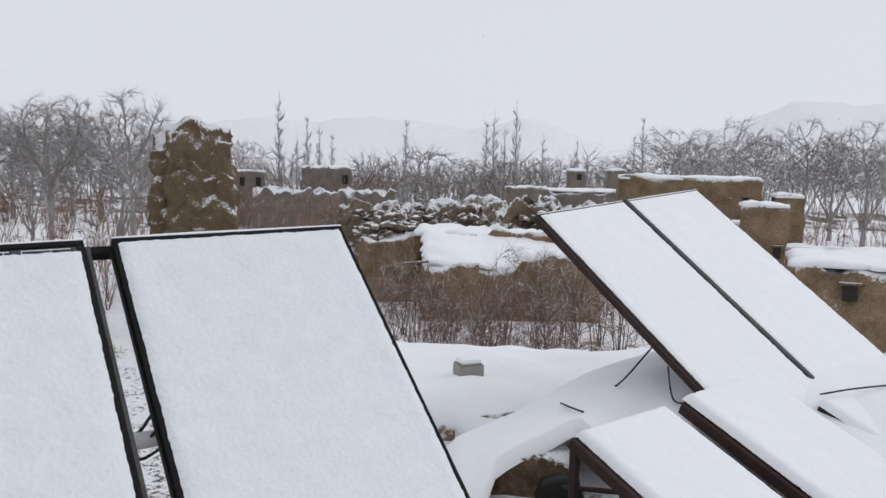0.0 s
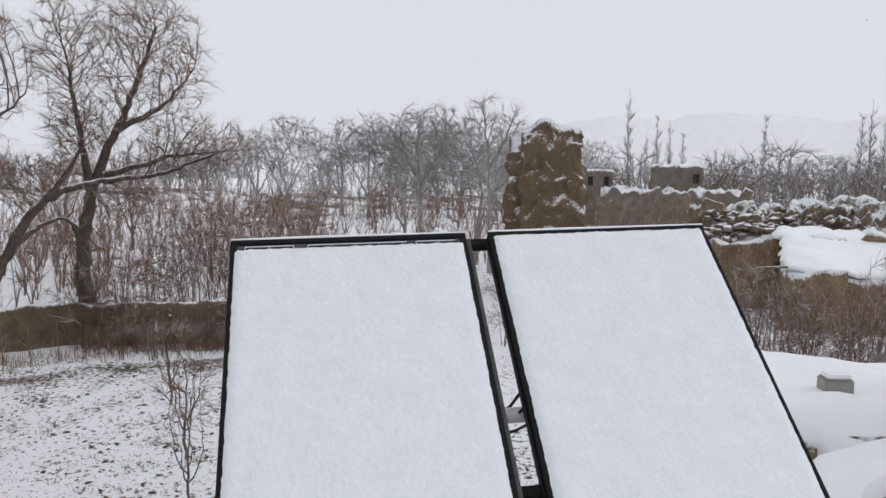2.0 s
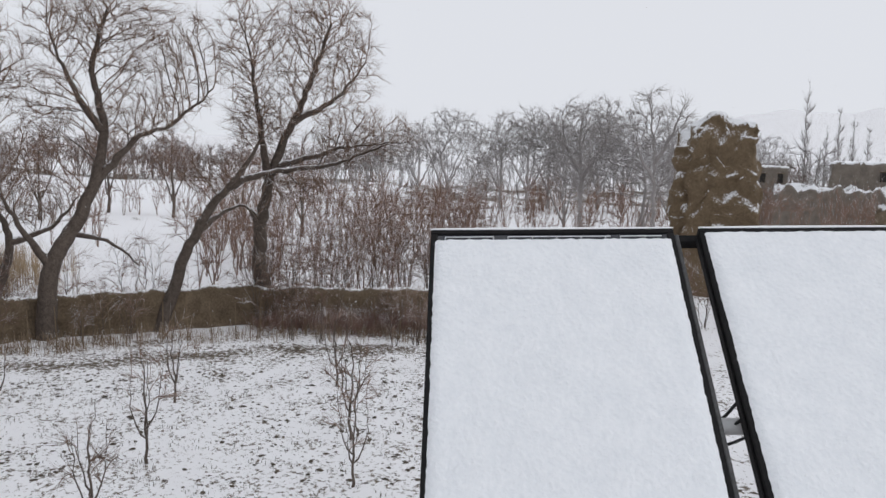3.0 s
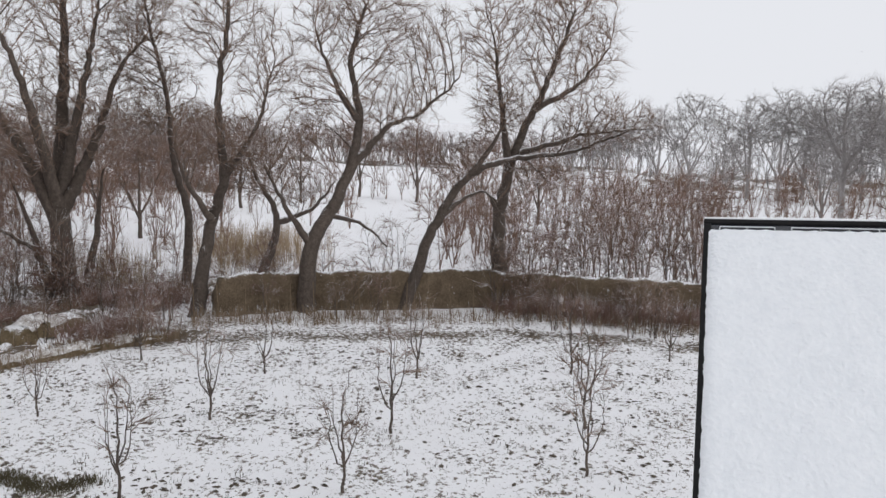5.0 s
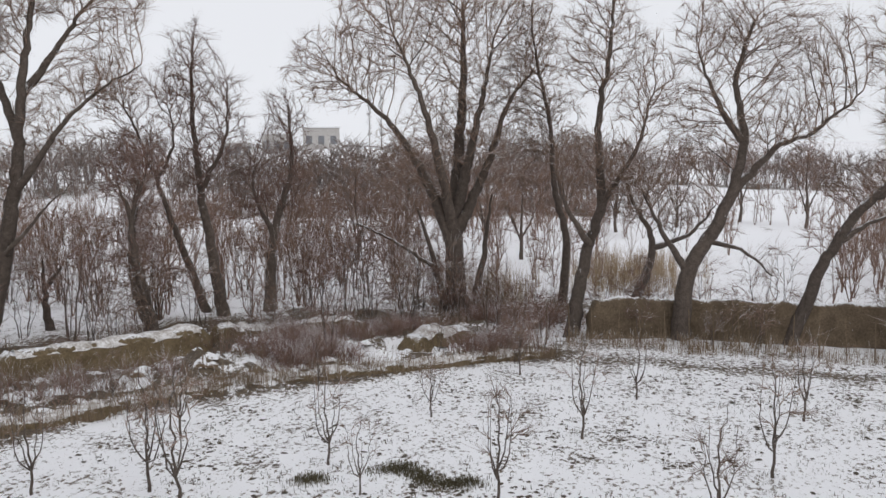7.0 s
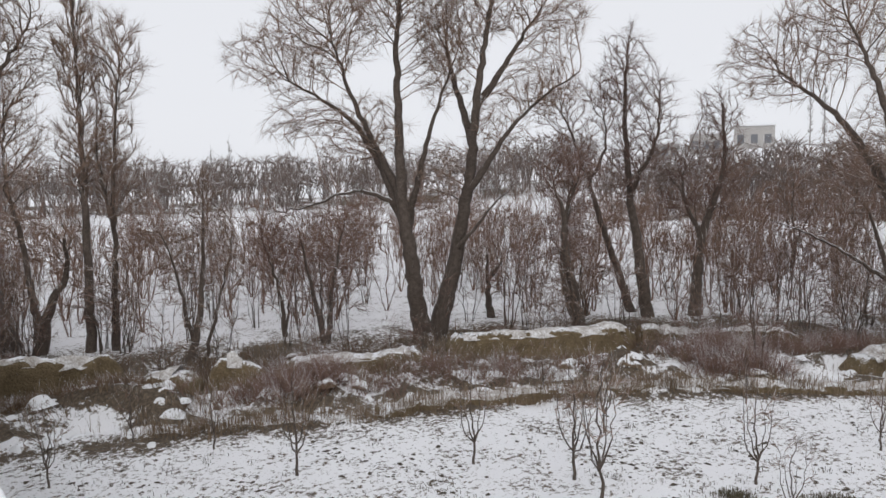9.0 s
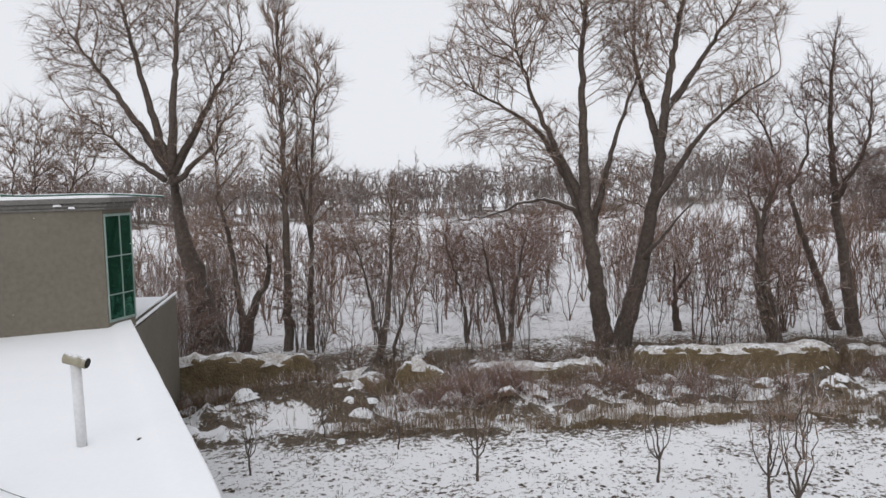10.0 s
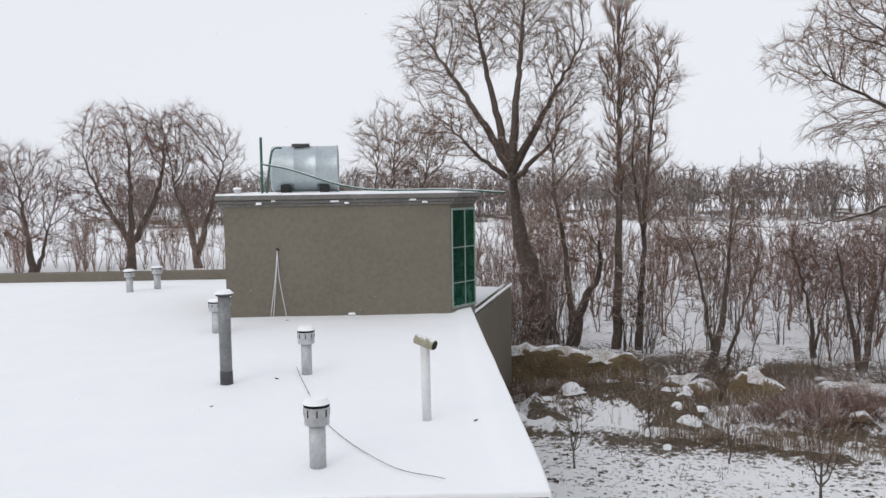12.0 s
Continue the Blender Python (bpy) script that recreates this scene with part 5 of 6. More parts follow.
mud_house(170.2, 44.0, 6.5, 2.0, 2.9, 4, "low snowy mud yard wall", 0.08, 10, 0.2, ragged=0.15)
mud_house(140.0, 38.6, 3.1, 2.2, 3.3, 0, "roofless mud house corner with ragged top", 0.2, 11, 0.3, cap=False, ragged=0.16)
mud_house(149.3, 68.0, 3.6, 3.0, 5.2, 6, "distant broken mud house", 0.2, 12, 0.15, cap=False, ragged=0.06)
mud_house(152.5, 70.0, 8.5, 4.5, 4.9, 6, "distant mud house under flat snow roof", 0.3, 13, 0.25, ragged=0.08)
mud_house(152.7, 72.2, 1.6, 1.5, 6.6, 6, "small snow-capped roof hut", 0.3, 14, 0.1, [(0.2, 5.7, 0.4, 0.5)])
mud_house(155.4, 73.0, 1.6, 1.5, 6.7, 6, "little snow-topped chimney hut", 0.3, 15, 0.15)
mud_house(130.2, 88.0, 3.3, 3.0, 5.9, 0, "distant square mud hut with two dark windows", 0.2, 16, 0.06, [(-0.7, 4.3, 0.5, 0.9), (0.9, 4.3, 0.5, 0.9)])
mud_house(135.3, 84.0, 15.0, 3.0, 4.4, 0, "distant long mud yard wall", 0.06, 17, 0.25, ragged=0.24, cap=False)
mud_house(135.4, 86.0, 5.2, 3.5, 6.4, 0, "distant mud hut with snow-capped dome roof", 0.4, 18, 0.2, [(1.9, 4.7, 0.6, 0.9)])

# beams sticking out of the low house
p = polar(142.6, 32.5, 2.45)
pipe("roof_beam", [p, p + Vector((0.9, 0.5, -0.12))], 0.05, WOOD, None, sides=7)
tagged(bpy.data.objects["roof_beam"], "weathered roof beam end sticking out of mud wall", "beam")
for k in range(9):
    p = polar(138.0 + k * 0.25, 82, 4.4)
    ob = pipe("fallen_pole", [p, p + Vector((r.uniform(-1.5, 1.5), r.uniform(-1.0, 1.0), r.uniform(0.3, 1.3)))], 0.05, WOOD, None, sides=5)
    tagged(ob, "snowy pole leaning on a collapsed roof", "pole", "poles of a collapsed roof")
# house fronts on the terrace
for az, d, w, h in [(52.6, 141, 4.5, 2.8), (55.2, 144, 5.0, 3.4), (58.2, 140, 6.0, 3.6)]:
    p = polar(az, d)
    ob = thing("far_house", pose(p.x, p.y, ground_z(p.x, p.y) - 0.1, 0, 0, -az), "pale flat-roofed house far off with dark windows", "house", "pale houses on the terrace")
    part("wall", box(-w / 2, w / 2, -2, 2, 0, h, 0.03), FAR_WALL, ob)
    part("roof", box(-w / 2 - 0.2, w / 2 + 0.2, -2.3, 2.3, h, h + 0.3, 0.05), SNOW, ob)
    for k in range(3):
        x = -w / 3 + k * w / 3
        part("window", box(x - 0.5, x + 0.5, -2.04, -1.9, 0.9, 2.3, 0.01), HAZED_WINDOW, ob)

# collapsed rubble wall: stones with snow on them
rubble = thing("rubble_wall", pose(0, 0, 0), "collapsed mud and stone wall covered in snow", "rubble")
stones = [lump("stone", 0.62, 0.5, 0.30, 0.1, RUBBLE, 0.2, 0.12, 0.3, 30 + k, 0.03) for k in range(6)]
r3 = random.Random(31)
for k in range(240):
    az = r3.uniform(137.2, 154.5)
    d = r3.uniform(40.5, 44) + (az - 145) * 0.1
    p = polar(az, d)
    ob = new("stone", stones[k % 6])
    s = r3.uniform(0.35, 0.95)
    top = 3.75 + 0.7 * fbm(az * 0.5, 1.0) + (d - 40) * 0.12
    ob.matrix_world = Matrix.LocRotScale((p.x, p.y, top + r3.uniform(-0.7, -0.06)), Euler((r3.uniform(-0.4, 0.4), r3.uniform(-0.4, 0.4), r3.uniform(0, 6.28))), (s * 0.95, s * 0.9, s * r3.uniform(0.8, 1.7)))
    ob.parent = rubble
for az, d, w, h in [(139.0, 42.6, 3.6, 3.5), (143.2, 43.0, 4.2, 3.6), (147.5, 43.2, 4.4, 3.7), (152.0, 43.4, 5.0, 3.8)]:
    p = polar(az, d)
    c = part("wall_core", lump("wall_core", w * 1.15, 3.2, h * 1.3, 0.16, RUBBLE, 0.46, 0.10, 0.26, int(az)), None, rubble)
    c.matrix_world = pose(p.x, p.y, -0.1, 0, 0, -az)
for k in range(46):
    az = r3.uniform(137.4, 141.6)
    p = polar(az, r3.uniform(38.4, 39.6))
    ob = new("stone", stones[k % 6])
    s = r3.uniform(0.35, 0.9)
    ob.matrix_world = Matrix.LocRotScale((p.x, p.y, 2.9 + r3.uniform(-0.25, 0.5)), Euler((r3.uniform(-0.3, 0.3), r3.uniform(-0.3, 0.3), r3.uniform(0, 6.28))), (s, s, s))
    ob.parent = rubble

# ---- the flat roof with the cabin ----
EDGE_X, NEAR_Y, ROOF_Z = 0.30, 8.46, 3.2
house = thing("flat_roof_house", pose(0, 0, 0), "plastered house with flat snow-covered roof", "house")
part("wall", box(-16, EDGE_X - 0.08, NEAR_Y + 0.08, 26.0, 0, ROOF_Z - 0.16, 0.01), PLASTER, house)
part("roof_edge", box(-16.05, EDGE_X - 0.02, NEAR_Y, 26.1, ROOF_Z - 0.16, ROOF_Z - 0.05, 0.01), BLACK, house, "dark metal roof edge")


def roof_snow():
    xs = list(np.linspace(-16.05, -1.6, 40)) + list(np.linspace(-1.5, EDGE_X - 0.06, 44)) + [EDGE_X - 0.025, EDGE_X - 0.008, EDGE_X]
    ys = [NEAR_Y - 0.02, NEAR_Y - 0.012, NEAR_Y + 0.01, NEAR_Y + 0.04] + list(np.linspace(NEAR_Y + 0.2, 26.1, 84))
    nx, ny = len(xs) - 1, len(ys) - 1
    V, Fc = [], []
    for j in range(ny + 1):
        for i in range(nx + 1):
            x, y = xs[i], ys[j]
            z = ROOF_Z + 0.012 * fbm(x * 0.8, y * 0.8, 2)
            e = EDGE_X - x
            z += 0.055 * min(1, max(0, (y - NEAR_Y) / 0.5)) / (1 + math.exp((e - 0.36) * 30))         # low upstand along the edge
            z -= (0.02 if i == nx else 0.006 if i == nx - 1 else 0) + (0.02 if j == 0 else 0.006 if j == 1 else 0)
            V.append((x, y, z))
    for j in range(ny):
        for i in range(nx):
            a = j * (nx + 1) + i
            Fc.append((a, a + 1, a + nx + 2, a + nx + 1))
    n = len(V)
    rim = [i for i in range(nx + 1)] + [j * (nx + 1) + nx for j in range(1, ny + 1)]
    for k in rim:
        V.append((V[k][0], V[k][1], ROOF_Z - 0.06))
    for k in range(len(rim) - 1):
        Fc.append((rim[k + 1], rim[k], n + k, n + k + 1))
    return mesh_from("roof_snow", V, Fc, SNOW, True)


part("roof_snow", roof_snow(), None, house, "smooth fresh white snow")
part("back_parapet", box(-16, -5.2, 26.0, 26.25, ROOF_Z - 0.3, ROOF_Z + 0.28, 0.02), PLASTER, house, "grey plastered parapet")

# cabin with a slanted corner that holds a window
cabin = thing("roof_cabin", pose(0, 0, ROOF_Z), "grey plastered roof cabin with moulded cornice", "cabin")
PLAN = [(-4.96, 18.7), (-0.16, 18.7), (0.40, 19.35), (0.40, 22.6), (-4.96, 22.6)]


def prism(plan, z0, z1, grow=0.0):
    bm = bmesh.new()
    cx, cy = sum(p[0] for p in plan) / len(plan), sum(p[1] for p in plan) / len(plan)
    pts = [(x + grow * (1 if x > cx else -1), y + grow * (1 if y > cy else -1)) for x, y in plan]
    lo, hi = [bm.verts.new((x, y, z0)) for x, y in pts], [bm.verts.new((x, y, z1)) for x, y in pts]
    bm.faces.new(lo[::-1])
    bm.faces.new(hi)
    for a in range(len(pts)):
        b = (a + 1) % len(pts)
        bm.faces.new((lo[a], lo[b], hi[b], hi[a]))
    return bm


part("wall", prism(PLAN, -0.1, 2.36), PLASTER, cabin)
for k, (z0, z1, g) in enumerate([(2.36, 2.42, 0.05), (2.42, 2.50, 0.09), (2.50, 2.60, 0.16)]):
    bm = prism(PLAN, z0, z1, g)
    bmesh.ops.bevel(bm, geom=list(bm.edges), offset=0.012, segments=1, affect="EDGES")
    part("cornice", bm, CORNICE, cabin, "stepped grey cornice")
part("roof_snow", prism(PLAN, 2.60, 2.635, 0.13), SNOW, cabin, "thin snow on the cabin roof")
for x, z, w in [(-4.2, 2.40, 0.13), (-3.9, 2.46, 0.09), (-2.6, 2.44, 0.2), (-2.35, 2.40, 0.1), (-0.95, 2.45, 0.16), (-0.7, 2.40, 0.12), (-2.3, 0.02, 0.16)]:
    f = part("snow_clump", lump("snow_clump", w, 0.06, 0.05, 0.03, SNOW, 0.015, 0.2, 0.2, int(w * 100)), None, cabin, "bit of snow stuck to the plaster")
    f.location = (x, 18.7 - (0.09 if z > 1 else 0.03), z)
# window in the slanted face
a, b = Vector((-0.16, 18.7, 0)), Vector((0.40, 19.35, 0))
u = (b - a).normalized()
nrm = Vector((u.y, -u.x, 0))
L = (b - a).length
win = part("window", box(0, 0.01, 0, 0.01, 0, 0.01, 0), FRAME_WHITE, cabin, "tall green mirrored window in pale frame")


def slab(s0, s1, z0, z1, d0, d1, mat, name, parent, label=""):
    bm = box(s0, s1, d0, d1, z0, z1, 0.004)
    bmesh.ops.transform(bm, matrix=Matrix.Translation(a) @ Matrix(((u.x, nrm.x, 0, 0), (u.y, nrm.y, 0, 0), (0, 0, 1, 0), (0, 0, 0, 1))), verts=bm.verts)
    return part(name, bm, mat, parent, label)


win.location = (0.1, 19.4, 1.0)
for s0, s1, z0, z1 in [(0.03, 0.05, 0.12, 2.25), (L - 0.035, L - 0.01, 0.12, 2.25), (0.03, L - 0.01, 2.22, 2.27), (0.03, L - 0.01, 0.10, 0.15), (L * 0.55, L * 0.55 + 0.02, 0.12, 2.25), (0.05, L - 0.02, 1.405, 1.425), (0.05, L - 0.02, 0.635, 0.655)]:
    f = slab(s0, s1, z0, z1, -0.02, 0.035, FRAME_WHITE, "window_frame", cabin)
for s0, s1 in [(0.05, L * 0.55), (L * 0.55 + 0.02, L - 0.035)]:
    for z0, z1 in [(0.15, 0.63), (0.66, 1.40), (1.43, 2.22)]:
        slab(s0, s1, z0, z1, 0.004, 0.014, GREEN_GLASS, "pane", cabin, "green mirror glass")
bpy.data.objects.remove(win)
# wires hanging from a hole in the wall
part("wire_hole", rod([(-3.85, 18.72, 1.44), (-3.85, 18.67, 1.44)], 0.035), DARK, cabin)
for k, (dx, top) in enumerate([(-0.17, 1.44), (-0.11, 1.44), (0.16, 1.42)]):
    pipe("wire", bend([(-3.85, 18.66, top), (-3.86 + dx * 0.25, 18.63, top * 0.6), (-3.85 + dx, 18.62, 0.03)], 14), 0.0075, WHITE, cabin, "pale wire", 5)

# water tank on the cabin
tank = thing("water_tank", pose(-3.46, 20.6, ROOF_Z + 2.64, 0, 0, 4), "galvanised steel water tank lying on cabin roof", "tank")
prof = [(-0.78, 0.0), (-0.78, 0.40), (-0.77, 0.50), (-0.74, 0.53), (-0.70, 0.535), (-0.25, 0.53), (-0.24, 0.538), (-0.23, 0.53), (0.25, 0.53), (0.26, 0.538), (0.27, 0.53), (0.70, 0.535), (0.74, 0.545), (0.76, 0.545), (0.77, 0.50), (0.73, 0.42), (0.73, 0.0)]
V, Fc, S = [], [], 40
for x, rad in prof:
    V += [(x, rad * math.cos(k * 2 * math.pi / S), 0.54 + rad * math.sin(k * 2 * math.pi / S)) for k in range(S)]
for q in range(len(prof) - 1):
    for k in range(S):
        Fc.append((q * S + k, q * S + (k + 1) % S, (q + 1) * S + (k + 1) % S, (q + 1) * S + k))
part("tank_body", mesh_from("tank_body", V, Fc, TANK, True), None, tank)
part("hatch", rod([(-0.1, 0, 1.05), (-0.1, 0, 1.12)], 0.22, 0.2, 20), STEEL, tank, "round steel hatch")
part("hatch_lid", rod([(-0.1, 0, 1.12), (-0.1, 0, 1.15)], 0.25, 0.22, 20), SNOW, tank, "snow on the hatch")
for x in (-0.45, 0.45):
    part("cradle", box(x - 0.1, x + 0.1, -0.42, 0.42, -0.01, 0.16, 0.01), RUBBER, tank)
ob = thing("green_pipework", pose(0, 0, ROOF_Z + 2.62), "green plastic water pipes beside the tank", "pipe")
pipe("upright", [(-4.3, 19.6, 0), (-4.3, 19.6, 1.25)], 0.03, GREEN, ob)
pipe("brace_pipe", bend([(-4.2, 19.6, 0.02), (-4.12, 19.7, 0.75), (-4.05, 19.75, 1.0), (-3.9, 19.9, 1.03)], 12), 0.025, GREEN, ob)
pipe("long_pipe", bend([(-4.28, 19.55, 0.66), (-3.6, 19.3, 0.52), (-2.6, 19.1, 0.2), (-1.7, 18.9, 0.06), (-0.2, 18.72, 0.05), (1.0, 18.5, -0.03)], 36), 0.022, GREEN, ob)
ob = thing("roof_nozzle", pose(-4.72, 19.0, ROOF_Z + 2.63), "small grey pipe end on cabin roof", "pipe")
part("stub", rod([(0, 0, 0), (0, 0, 0.1)], 0.07), PIPE, ob)
part("cap", rod([(0, 0, 0.1), (0, 0, 0.14)], 0.09), SNOW, ob)


# vent pipes
def vent(x, y, h, r, cap_r, cap_h, label, lean=0.0):
    ob = thing("vent_pipe", pose(x, y, ROOF_Z - 0.03, lean, lean, r3.uniform(0, 90)), label, "vent pipe", "roof vent pipes")
    part("shaft", rod([(0, 0, 0), (0, 0, h - cap_h * 0.9)], r, None, 20), PIPE, ob, "", True)
    part("collar", rod([(0, 0, 0), (0, 0, 0.015)], r + 0.04, r + 0.02, 20), SNOW, ob)
    if cap_h:
        part("hood", rod([(0, 0, h - cap_h), (0, 0, h - 0.05)], cap_r * 0.97, cap_r, 20), PIPE, ob, "wider grey hood")
        part("band", rod([(0, 0, h - 0.05), (0, 0, h - 0.02)], cap_r * 1.03, None, 20), BLACK, ob)
        part("cap_snow", rod([(0, 0, h - 0.02), (0, 0, h + 0.035)], cap_r * 1.1, cap_r * 0.75, 20), SNOW, ob, "cap of snow")
        for k in range(8):
            t = k * math.pi / 4
            part("slot", box(-0.007, 0.007, -0.004, 0.004, h - cap_h * 0.62, h - 0.07, 0), DARK, ob).matrix_local = pose(math.cos(t) * cap_r * 0.985, math.sin(t) * cap_r * 0.985, 0, 0, 0, math.degrees(t) + 90)
    return ob


vent(-1.91, 9.24, 0.70, 0.083, 0.128, 0.23, "grey slotted vent pipe with snow-topped hood")
vent(-2.55, 13.27, 0.72, 0.078, 0.125, 0.22, "grey vent pipe with snow-topped hood")
vent(-4.75, 16.9, 0.66, 0.085, 0.14, 0.2, "grey vent pipe near the cabin")
vent(-4.62, 17.15, 0.70, 0.07, 0.10, 0.18, "thin grey vent pipe near the cabin")
vent(-8.6, 23.3, 0.62, 0.09, 0.14, 0.18, "far grey vent pipe capped with snow")
vent(-8.05, 23.9, 0.64, 0.09, 0.14, 0.18, "far grey vent pipe with snow cap")
ob = thing("flue_pipe", pose(-3.62, 12.77, ROOF_Z - 0.03), "tall grey flue pipe with flat snow cap", "vent pipe", "roof vent pipes")
part("shaft", rod([(0, 0, 0), (0, 0, 1.30)], 0.085, None, 20), FLUE, ob, "dull grey flue", True)
part("base_sleeve", rod([(0, 0, 0), (0, 0, 0.22)], 0.09, None, 20), STEEL, ob, "dark base sleeve")
part("cap", rod([(0, 0, 1.30), (0, 0, 1.33)], 0.11, 0.12, 20), STEEL, ob)
part("cap_snow", rod([(0, 0, 1.33), (0, 0, 1.38)], 0.14, 0.09, 20), SNOW, ob)
ob = thing("waste_pipe", pose(-0.80, 10.78, ROOF_Z - 0.03, 0.8, -0.8, 0), "white plastic vent pipe with dirty elbow", "vent pipe", "roof vent pipes")
part("shaft", rod([(0, 0, 0), (0, 0, 0.95)], 0.056, None, 18), PVC, ob, "", True)
part("elbow", rod([(-0.10, 0.04, 1.01), (0.11, -0.085, 0.945)], 0.062, None, 18, True), ELBOW, ob, "dirty pipe tee with dark mouth")
part("mouth", rod([(0.11, -0.085, 0.945), (0.122, -0.092, 0.941)], 0.05, None, 16), DARK, ob)
ob = tagged(pipe("roof_cable", bend([(-2.75, 13.6, ROOF_Z + 0.03), (-2.5, 12.6, ROOF_Z + 0.02), (-1.95, 10.6, ROOF_Z + 0.02), (-1.22, 9.2, ROOF_Z + 0.02), (-0.66, 8.74, ROOF_Z + 0.03)], 30), 0.0035, RUBBER, None, sides=6), "thin dark cable lying in roof snow", "cable")
for x, y in [(-2.95, 13.0), (-2.8, 13.1), (-3.55, 11.6), (-0.22, 10.7), (-3.6, 18.2)]:
    ob = new("roof_debris", lump("roof_debris", 0.08, 0.03, 0.016, 0.03, RUBBER, 0.02, 0.2, 0, int(x * 9)))
    ob.matrix_world = pose(x, y, ROOF_Z - 0.01, 0, 0, r3.uniform(0, 180))
    tagged(ob, "dark bit of debris on snowy roof", "debris", "roof debris")

# annex beyond the roof corner
annex = thing("grey_annex", pose(0, 0, 0), "lower grey annex with snow along its wall top", "annex")
PLAN2 = [(0.36, 19.5), (1.82, 24.6), (-0.6, 25.4), (-0.6, 22.8), (0.34, 22.8)]
part("wall", prism(PLAN2, 0, 2.98), PLASTER, annex)
a2, b2 = Vector((0.36, 19.5, 3.02)), Vector((1.82, 24.6, 3.02))
side = Vector((-0.13, 0.04, 0))
for k, (h, rr) in enumerate([(0.05, 0.035), (0.03, 0.03)]):
    pipe("coping_snow", [a2 + side * (k * 1.6) + Vector((0, 0, h)), (a2 + b2) / 2 + side * (k * 1.6) + Vector((0, 0, h)), b2 + side * (k * 1.6) + Vector((0, 0, h))], rr, SNOW, annex, "snow on the wall coping", 8)
part("flat_roof", prism([(0.3, 20.4), (1.6, 24.5), (-0.5, 25.3), (-0.5, 22.9), (0.3, 22.9)], 2.98, 3.0), CLOD, annex, "mossy roof with bits of snow")

# ---- the roof under the walk, and the panels ----
base = thing("mud_roof_house", pose(0, 0, 0), "mud house with snow-covered uneven roof", "house")
part("wall", box(-9, 0.75, -2.9, 3.0, 0, 4.1, 0.05), MUD, base)
c = part("roof_snow", snow_cap("roof_snow", 9.7, 5.8, 0.16, 0.3, 0.05, 3, 0.05), None, base, "deep white snow on the roof")
c.location = (-4.12, 0.05, 4.1)


# farther roof
far_roof = thing("snowy_mud_room", pose(polar(149.8, 7.4).x, polar(149.8, 7.4).y, 0, 0, 0, -148), "low mud room with rolling snow on its roof", "house")
part("wall", lump("wall", 4.0, 2.6, 4.12, 0.3, MUD, 0.08, 0.0, 0.0, 41), None, far_roof)
part("roof_snow", snow_cap("roof_snow", 4.0, 2.6, 0.12, 0.14, 0.05, 41, 0.13), None, far_roof, "rolling white snow on the roof").location = (0, 0, 4.11)


def ridge_roof():
    """A rounded snow ridge that climbs to the right over a mud lean-to."""
    V, Fc, na, nd = [], [], 60, 34
    for i in range(na + 1):
        az = 142.6 + 44 * i / na
        t = min(1.3, max(0, (az - 144.0) / 17.0))
        dr, zr = 5.3 + 1.1 * t, 4.20 + 0.50 * min(t, 1) - 0.12 * max(0, 144.5 - az)
        shelf = min(1, max(0, (az - 145.2) / 2.6)) * min(1, max(0, (157.5 - az) / 4.0))
        front = 1.75 - 0.98 * shelf
        fall = (0.46 if az > 150 else 0.28) - (0.40 if az > 150 else 0.22) * shelf
        for j in range(nd + 1):
            d = dr - front + (front + 1.1) * j / nd
            k = (d - dr) / (1.5 if d < dr else 0.5 + 1.2 * min(1, max(0, (az - 149) / 5)))
            q = polar(az, d)
            z = zr - (fall if d < dr else 0.42) * k * k + 0.03 * fbm(q.x * 1.5, q.y * 1.5, 9)
            if j in (0, nd) or i == 0:
                z -= 0.10
            V.append((q.x, q.y, z))
    for i in range(na):
        for j in range(nd):
            a = i * (nd + 1) + j
            Fc.append((a, a + nd + 1, a + nd + 2, a + 1))
    return mesh_from("roof_snow", V, [f[::-1] for f in Fc], SNOW, True)


lean_to = thing("snowy_mud_lean_to", pose(0, 0, 0), "mud lean-to with rounded snow blanket", "house")
part("roof_snow", ridge_roof(), None, lean_to, "rounded fresh snow with cables in it")
q = polar(163.0, 6.0)
part("wall", lump("wall", 3.2, 2.2, 4.05, 0.35, MUD, 0.12, 0.05, 0.0, 43), None, lean_to).matrix_world = pose(q.x, q.y, 0, 0, 0, -157)
q = polar(149.2, 5.75)
part("wall", lump("wall", 1.5, 1.9, 4.0, 0.3, MUD, 0.1, 0.05, 0.0, 44), None, lean_to).matrix_world = pose(q.x, q.y, 0, 0, 0, -150)


def plane_matrix(origin, az, tilt, roll):
    """Panel axes: x across to the right, y up the slope, z out of the face; origin at the top left corner."""
    a, t, q = radians(az), radians(tilt), radians(roll)
    R = Vector((math.sin(a + math.pi / 2), math.cos(a + math.pi / 2), 0))
    U = Vector((math.sin(a) * math.cos(t), math.cos(a) * math.cos(t), math.sin(t)))
    R2, U2 = R * math.cos(q) + U * math.sin(q), U * math.cos(q) - R * math.sin(q)
    N = R2.cross(U2)
    return Matrix(((R2.x, U2.x, N.x, origin[0]), (R2.y, U2.y, N.y, origin[1]), (R2.z, U2.z, N.z, origin[2]), (0, 0, 0, 1)))


